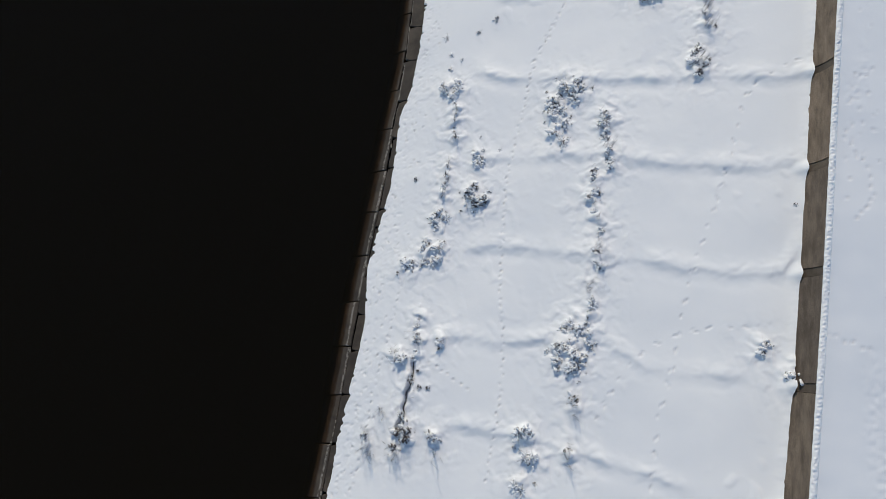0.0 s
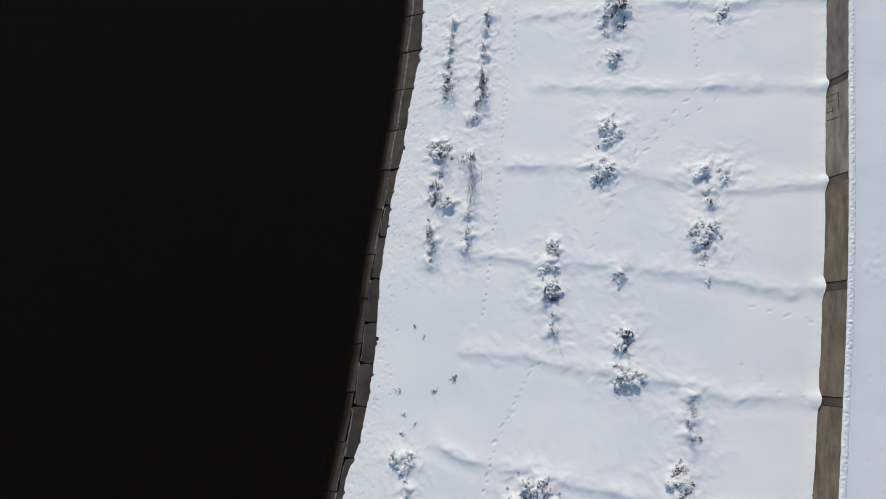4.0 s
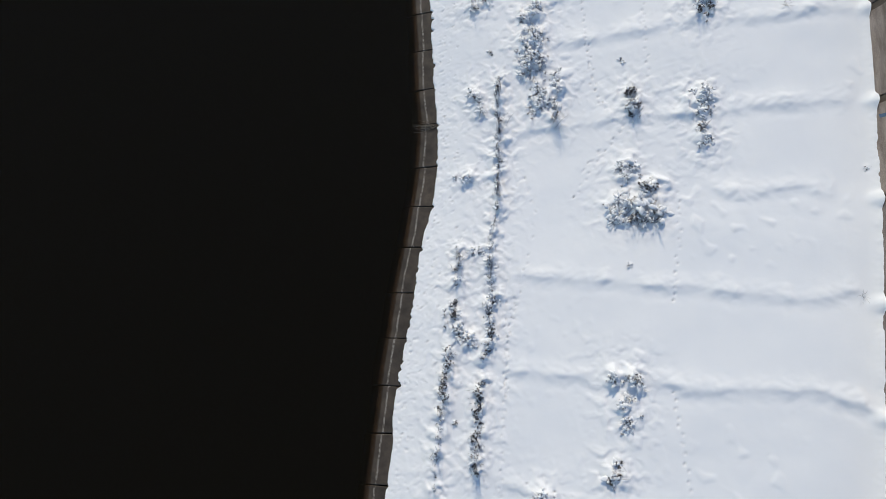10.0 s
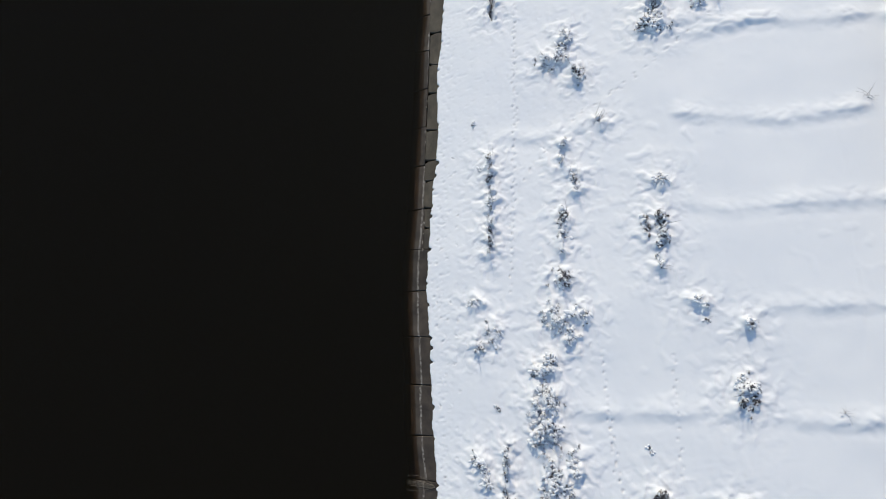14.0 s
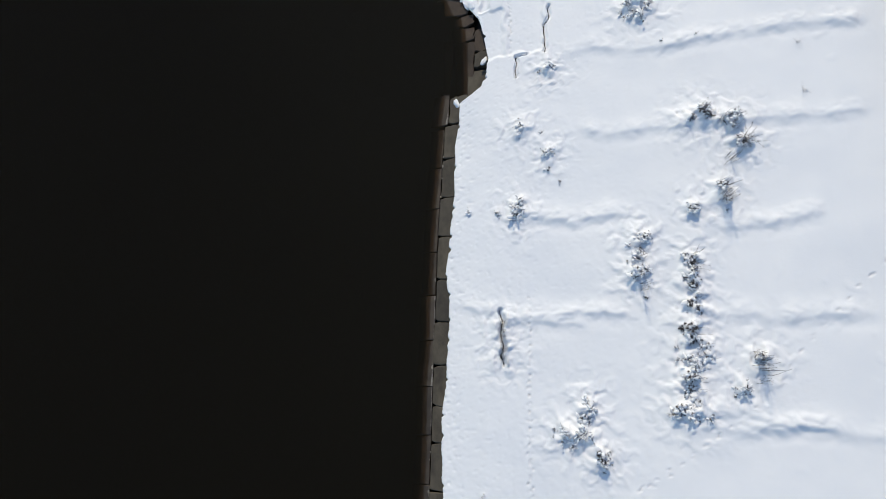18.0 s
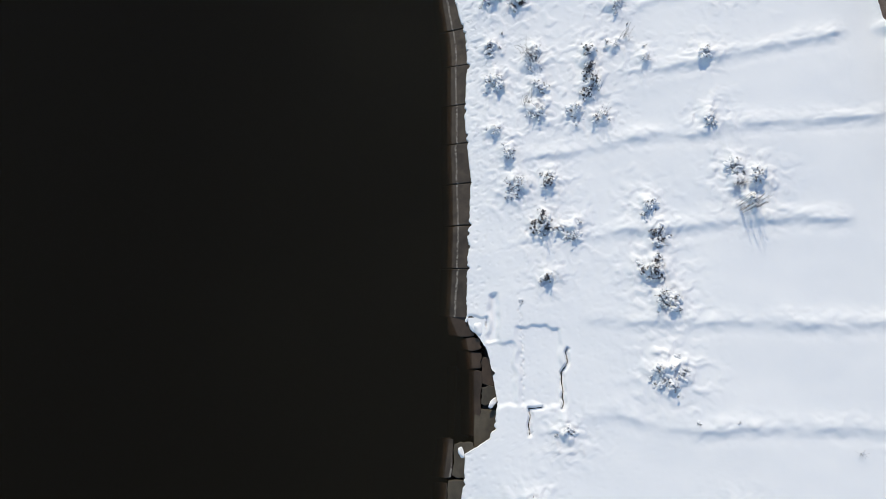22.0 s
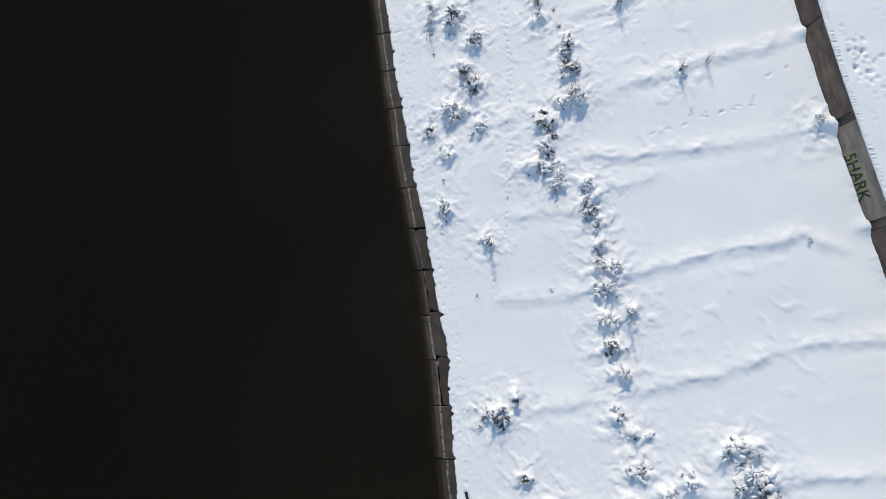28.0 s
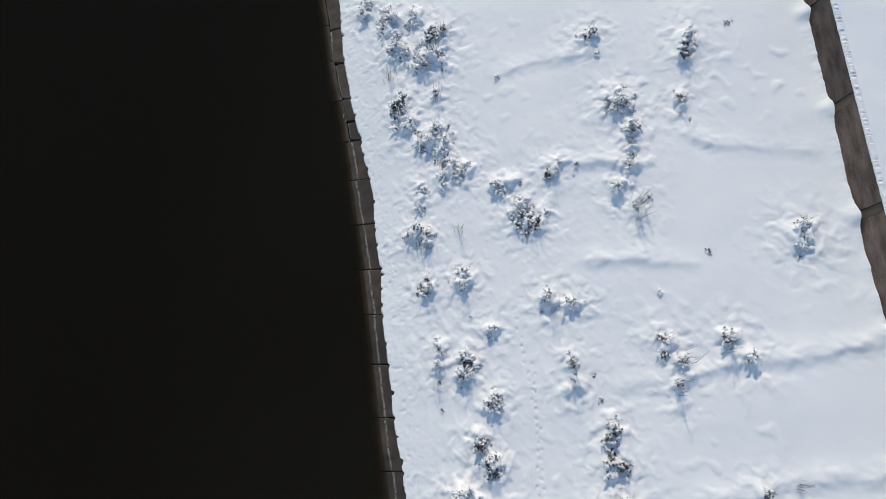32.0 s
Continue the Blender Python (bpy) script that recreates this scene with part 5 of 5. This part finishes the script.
def snow_lump(x, y, z, rx, ry, rz, turn):
    bm = bmesh.new()
    bmesh.ops.create_icosphere(bm, subdivisions=3, radius=1)
    for v in bm.verts:
        q = 1 + 0.35 * noise.noise(v.co * 1.6 + Vector((x, y, 0)))
        v.co = Vector((v.co.x * rx * q, v.co.y * ry * q, max(v.co.z, -0.35) * rz * q))
    me = bpy.data.meshes.new("fallen_snow")
    bm.to_mesh(me)
    bm.free()
    me.polygons.foreach_set("use_smooth", [True] * len(me.polygons))
    me.materials.append(SNOW_LUMP)
    ob = new("fallen_snow", me)
    ob.matrix_world = pose(x, y, z, 0, 0, turn)
    tagged(ob, "rounded lump of snow lying on a broken edge slab", "snow", "snow lumps on the broken bank")


for u, y, z, rx, ry, rz, turn in ((0.33, 150.62, 0.72, 0.14, 0.42, 0.13, 30), (0.9, 150.5, 1.0, 0.42, 0.55, 0.26, 20), (-0.05, 151.2, 0.7, 0.1, 0.24, 0.1, -20), (1.98, 145.35, 1.2, 0.2, 0.42, 0.18, -35), (-0.1, 141.9, 0.62, 0.22, 0.4, 0.16, 20)):
    snow_lump(float(bank_x(y)) + u, y, z, rx, ry, rz, turn)

# ---- dark strips in the open joints, added to deepen the gaps' shade ----
for x1, y1, x2, y2, w in CRACKS:
    d, a = math.hypot(x2 - x1, y2 - y1), math.atan2(y2 - y1, x2 - x1)
    verts, faces = [], []
    n = max(2, int(d / 0.12))
    for k in range(n + 1):
        x, y = x1 + (x2 - x1) * k / n, y1 + (y2 - y1) * k / n
        h = (w + 0.02) * (0.3 + 0.9 * abs(math.sin(k * 2.1 + x1))) * (0.3 if k in (0, n) else 1)
        x += 0.3 * float(value_noise(k * d / n / 0.06 * 0.1, y1, 31))
        for side in (1, -1):
            px, qy = x - side * h * math.sin(a), y + side * h * math.cos(a)
            verts.append((px, qy, float(slab_z(px, qy)) - 0.22))
            verts.append((px, qy, float(slab_z(px, qy)) - 0.45))
    for k in range(n):
        i = 4 * k
        faces += [(i, i + 4, i + 6, i + 2), (i, i + 1, i + 5, i + 4), (i + 2, i + 6, i + 7, i + 3)]
    tagged(mesh_object("open_joint", verts, faces, MUD_AND_GAP), "dark open joint between slabs showing through the snow", "joint", kind="structure")

# ---- weeds ----


def tube(bm, points, r0, r1):
    rings = []
    for k, p in enumerate(points):
        d = (points[min(k + 1, len(points) - 1)] - points[max(k - 1, 0)]).normalized()
        s = d.orthogonal().normalized()
        t = d.cross(s)
        r = r0 + (r1 - r0) * k / (len(points) - 1)
        rings.append([bm.verts.new(p + r * (math.cos(q * 2.094) * s + math.sin(q * 2.094) * t)) for q in range(3)])
    for a, b in zip(rings, rings[1:]):
        for q in range(3):
            bm.faces.new((a[q], a[(q + 1) % 3], b[(q + 1) % 3], b[q]))


def leaf(bm, p, way, size, g):
    s = way.orthogonal().normalized()
    s.rotate(Euler((g.uniform(0, 6), g.uniform(0, 6), g.uniform(0, 6))))
    t = way.cross(s).normalized() if way.cross(s).length > 0.01 else s.orthogonal()
    a, b = p + size * s, p + size * 0.5 * t + size * 0.25 * way
    c, d = p - 0.2 * size * s, p - size * 0.5 * t
    vs = [bm.verts.new(v) for v in (a, b, c, d)]
    bm.faces.new((vs[0], vs[1], vs[2]))
    bm.faces.new((vs[0], vs[2], vs[3]))


def blob(bm, p, rx, ry, rz, turn, g):
    res = bmesh.ops.create_icosphere(bm, subdivisions=2, radius=1)
    off = Vector((g.uniform(0, 50), g.uniform(0, 50), 0))
    c, s = math.cos(turn), math.sin(turn)
    for v in res["verts"]:
        q = 1 + 0.55 * noise.noise(v.co * 1.3 + off)
        x, y, z = v.co.x * rx * q, v.co.y * ry * q, max(v.co.z, -0.5) * rz * q
        v.co = p + Vector((x * c - y * s, x * s + y * c, z))


SPEC = {  # branches, spread of their feet, lean, length, leaves a branch, leaf size, share of snowy branches, lump, mounds, upright stems, leaves in the heart
    "fan_shrub": (13, 0.08, (0.9, 1.6), (0.45, 1.0), 2, (0.07, 0.13), 0.75, (0.05, 0.08), 2, 3, 12),
    "laden_shrub": (10, 0.2, (0.5, 1.2), (0.4, 0.8), 4, (0.08, 0.15), 0.75, (0.11, 0.22), 2, 1, 8),
    "shrub": (11, 0.24, (0.3, 1.3), (0.2, 0.55), 5, (0.08, 0.15), 0.65, (0.08, 0.15), 2, 2, 6),
    "dark_shrub": (12, 0.2, (0.3, 1.2), (0.2, 0.55), 7, (0.09, 0.17), 0.45, (0.07, 0.13), 1, 2, 20),
    "row_weed": (7, 0.14, (0.2, 1.1), (0.15, 0.45), 5, (0.09, 0.16), 0.5, (0.07, 0.12), 1, 2, 8),
    "tall_weed": (6, 0.16, (0.02, 0.2), (0.9, 1.8), 2, (0.02, 0.04), 0.0, (0.03, 0.05), 0, 0, 5),
    "twig": (8, 0.1, (0.5, 1.3), (0.6, 1.3), 2, (0.02, 0.05), 0.35, (0.025, 0.04), 0, 0, 5)}


def plant(kind, seed):
    """One dead plant about a metre across: meshes of its stems, withered leaves and the snow it carries."""
    g = random.Random(seed)
    stems, leaves, snow = bmesh.new(), bmesh.new(), bmesh.new()
    count, spread, lean_range, long_range, flecks, size, snowy, lump, mounds, upright, heart = SPEC[kind]
    first = g.uniform(0, 6.283)
    for k in range(count + upright):
        tall = k >= count or kind == "tall_weed"
        a = first + 6.283 * k / count + g.uniform(-0.5, 0.5)
        base, lean, long = Vector((g.gauss(0, spread), g.gauss(0, spread), 0)), g.uniform(*lean_range), g.uniform(*long_range)
        if k >= count:
            lean, long = g.uniform(0.03, 0.35), g.uniform(0.7, 1.6)
        out = Vector((math.cos(a), math.sin(a), 0))
        pts, p, ang = [base - Vector((0, 0, 0.15))], base, lean * 0.5
        for _ in range(4):
            p = p + (long / 4) * (math.sin(ang) * out + math.cos(ang) * Vector((0, 0, 1)))
            ang += lean * 0.3 + g.uniform(-0.15, 0.18)
            pts.append(p + Vector((g.gauss(0, 0.02), g.gauss(0, 0.02), 0)))
        tube(stems, pts, *((0.012, 0.006) if tall else (0.011, 0.005)))
        if tall:
            for q in range(2):
                leaf(leaves, pts[-1] + Vector((g.gauss(0, 0.015), g.gauss(0, 0.015), -g.uniform(0, 0.2))), out, g.uniform(0.015, 0.03), g)
            continue
        w = (0.7 * out + Vector((g.gauss(0, 0.6), g.gauss(0, 0.6), g.uniform(0, 0.6)))).normalized()
        tube(stems, [pts[2], pts[2] + 0.08 * w, pts[2] + g.uniform(0.12, 0.22) * w], 0.007, 0.004)
        b = pts[2].lerp(pts[4], g.random())
        for q in range(flecks):
            leaf(leaves, b + Vector((g.gauss(0, 0.04), g.gauss(0, 0.04), g.uniform(-0.06, 0.02))), out, g.uniform(*size), g)
        if g.random() < snowy:
            r = g.uniform(*lump)
            long_lump = r * (g.uniform(2.0, 4.0) if kind in ("fan_shrub", "twig") else g.uniform(1.0, 2.0))
            blob(snow, pts[3].lerp(pts[2], g.random()) + Vector((0, 0, 0.3 * r)), long_lump, r, r * 0.7, a + g.uniform(-0.4, 0.4), g)
    for q in range(heart):
        leaf(leaves, Vector((g.gauss(0, 0.13), g.gauss(0, 0.13), g.uniform(0.05, 0.28))), Vector((0, 0, 1)), g.uniform(*size) * 1.15, g)
    for _ in range(mounds):
        r, a, d = g.uniform(0.12, 0.22), g.uniform(0, 6.283), g.uniform(0.15, 0.45)
        blob(snow, Vector((d * math.cos(a), d * math.sin(a) + 0.15, g.uniform(-0.04, 0.06))), r * g.uniform(1.2, 2.0), r, r * 0.6, a + g.uniform(-0.5, 0.5), g)
    made = []
    for name, bm, mat in (("brushwood", stems, STEM), ("foliage", leaves, LEAF), ("snow_load", snow, SNOW_LUMP)):
        me = bpy.data.meshes.new(name)
        bm.to_mesh(me)
        bm.free()
        me.materials.append(mat)
        if mat is SNOW_LUMP:
            me.polygons.foreach_set("use_smooth", [True] * len(me.polygons))
        made.append((name, me))
    return made


MODELS = {kind: [plant(kind, 100 * k + q) for q in range(n)] for k, (kind, n) in enumerate((("shrub", 9), ("dark_shrub", 7), ("row_weed", 7), ("tall_weed", 5), ("twig", 4), ("fan_shrub", 5), ("laden_shrub", 6)))}
stands = []
for name, label in THINGS:
    stands.append(tagged(new(name), label, "dead plant", "weeds in the slab joints"))
for kind, x, y, s, owner in PLANTS:
    model = rnd.choice(MODELS[kind])
    z = snow_z(x, y) - (0.1 * s if kind.endswith("shrub") else 0.04) if x > float(edge_x(np.array(y))) + 0.1 else float(slab_z(x, y))
    root = stands[owner]
    if root.location.length == 0:
        root.location = (x, y, z)
    m = Matrix.Translation(-root.location) @ pose(x, y, z, 0, 0, rnd.uniform(0, 360)) @ Matrix.Diagonal((s, s, s * (rnd.uniform(0.6, 0.85) if kind.endswith("shrub") else rnd.uniform(0.8, 1.15)), 1))
    for part_name, me in model:
        if len(me.polygons):
            ob = new(part_name, me)
            ob.parent, ob.matrix_basis = root, m
            tagged(ob, {"brushwood": "", "foliage": "dark withered leaves and seed heads", "snow_load": "white lumps of snow on the twigs"}[part_name], kind="stuff")

# ---- a washed-up branch across the edge slabs ----
branch = tagged(new("dead_branch"), "washed-up pale dry branch with fanned twigs across the edge slabs", "branch")
for k in range(16):
    g = random.Random(900 + k)
    bm = bmesh.new()
    fan, reach = g.gauss(0, 0.16), g.uniform(0.9, 2.25)
    pts = []
    for q in range(8):
        f = q / 7
        u, yy = -0.1 - reach * f, 86.2 + 0.12 * f + fan * math.sin(2.2 * f) * reach * 0.6 + g.gauss(0, 0.025)
        pts.append(Vector((float(bank_x(yy)) + u, yy, max(float(np.interp(u, SLOPE_U, SLOPE_Z)), 0.26) + 0.03 + 0.07 * math.sin(3 * f) + 0.006 * k)))
    tube(bm, pts, 0.02 if k < 4 else 0.011, 0.006)
    part("twig", bm, DRIFT, branch)

# ---- graffiti on the wall ----


def lettering(text, y_start, s_low, size, long, mat, proud, bold=0.0, label=""):
    """Painted letters that follow the curved wall, read from the river, running towards smaller y."""
    cu = bpy.data.curves.new("lettering", "FONT")
    cu.body, cu.size, cu.offset = text, 1.0, bold
    tmp = bpy.data.objects.new("lettering", cu)
    me = bpy.data.meshes.new_from_object(tmp)
    bpy.data.objects.remove(tmp)
    bm = bmesh.new()
    bm.from_mesh(me)
    bpy.data.meshes.remove(me)
    bmesh.ops.triangulate(bm, faces=bm.faces)
    bmesh.ops.subdivide_edges(bm, edges=[e for e in bm.edges if e.calc_length() > 0.25], cuts=2)
    w = max(v.co.x for v in bm.verts)
    for v in bm.verts:
        v.co = wall_point(y_start - v.co.x / w * long, s_low + v.co.y * size / 0.72, proud)
    return part("lettering", bm, mat, wall, label)


def paint_shape(name, outline, y0, s0, mat, proud, label=""):
    """A painted shape on the wall, from corners given along and up the wall."""
    bm = bmesh.new()
    f = bm.faces.new([bm.verts.new((a, b, 0)) for a, b in outline])
    bmesh.ops.triangulate(bm, faces=[f])
    bmesh.ops.subdivide_edges(bm, edges=bm.edges[:], cuts=2, use_grid_fill=True)
    for v in bm.verts:
        v.co = wall_point(y0 - v.co.x, s0 + v.co.y, proud)
    return part(name, bm, mat, wall, label)


def round_letter(y0, s0, w, h, mat, seed):
    """A fat painted letter shape with a black outline: a rounded block with a hole, a foot notch or two side notches."""
    g = random.Random(seed)
    kind = seed % 3
    rim = []
    for k in range(32):
        a = 6.283 * k / 32
        cx, sx = math.cos(a), math.sin(a)
        q = 1 + g.uniform(-0.03, 0.03)
        if kind == 1:
            q -= 0.55 * math.exp(-((a - 4.71) / 0.22) ** 2) + 0.25 * math.exp(-((a - 0.2) / 0.25) ** 2)
        if kind == 2:
            q -= 0.5 * math.exp(-((a - 0.45) / 0.22) ** 2) + 0.5 * math.exp(-((a - 3.6) / 0.22) ** 2)
        rim.append((w / 2 + 0.5 * w * q * math.copysign(abs(cx) ** 0.5, cx), h / 2 + 0.5 * h * q * math.copysign(abs(sx) ** 0.5, sx)))
    big = [(w / 2 + (a - w / 2) * 1.16 + 0.05, h / 2 + (b - h / 2) * 1.1 - 0.05) for a, b in rim]
    paint_shape("paint_outline", big, y0, s0, BLACK_PAINT, 0.012)
    paint_shape("paint_fill", rim, y0, s0, mat, 0.02)
    if kind != 2:
        cut = [(w * (0.5 + 0.13 * math.cos(6.283 * k / 8)), h * (0.55 + 0.16 * math.sin(6.283 * k / 8))) for k in range(8)]
        paint_shape("paint_detail", cut, y0, s0, BLACK_PAINT, 0.028)


lettering("5HARK", 200.55, 0.95, 0.8, 3.1, LIME_PAINT, 0.01, 0.06)
lettering("5HARK", 200.5, 0.97, 0.74, 3.0, GREEN_PAINT, 0.018, 0.02, "dark green sprayed letters with a lime outline")
for k, (yy, mat) in enumerate(((77.4, GREY_PAINT), (76.55, GREY_PAINT), (75.7, CREAM_PAINT), (74.8, GREY_PAINT), (74.0, GREY_PAINT), (73.15, CREAM_PAINT), (72.5, GREY_PAINT))):
    round_letter(yy, 1.2, 0.72, 0.95, mat, (2, 1, 0, 2, 5, 0, 1)[k] + 3 * k)
for k, (yy, w, mat, s0) in enumerate(((70.9, 1.0, CREAM_PAINT, 1.3), (69.8, 0.75, GREY_PAINT, 1.1), (69.0, 0.95, CREAM_PAINT, 1.15))):
    round_letter(yy, s0, w, 0.9, mat, 20 + k)
lettering("RAPID", 67.4, 1.1, 0.6, 2.1, PALE_PAINT, 0.012, 0.012, "white sprayed words")
lettering("ULTRAS", 67.25, 1.85, 0.42, 2.0, PALE_PAINT, 0.012, 0.006)
lettering("S", 64.0, 1.15, 0.95, 1.05, BLACK_PAINT, 0.01, 0.07)
lettering("S", 63.97, 1.17, 0.9, 0.98, GREY_PAINT, 0.018, 0.03)
for y0, s0, w, h in ((44.4, 0.75, 0.05, 1.0), (42.75, 0.75, 0.05, 1.0), (44.4, 0.75, 1.7, 0.05), (44.4, 1.7, 1.1, 0.05), (44.0, 1.0, 0.05, 0.45), (43.6, 0.95, 0.4, 0.05), (43.3, 1.0, 0.05, 0.5), (43.6, 1.3, 0.5, 0.05)):
    paint_shape("paint_bar", [(0, 0), (w, 0), (w, h), (0, h)], y0, s0, BLACK_PAINT, 0.01)
paint_shape("paint_patch", [(0, 0), (0.25, 0.05), (0.3, 0.5), (0.05, 0.45)], 83.4, 1.0, BLUE_PAINT, 0.01)
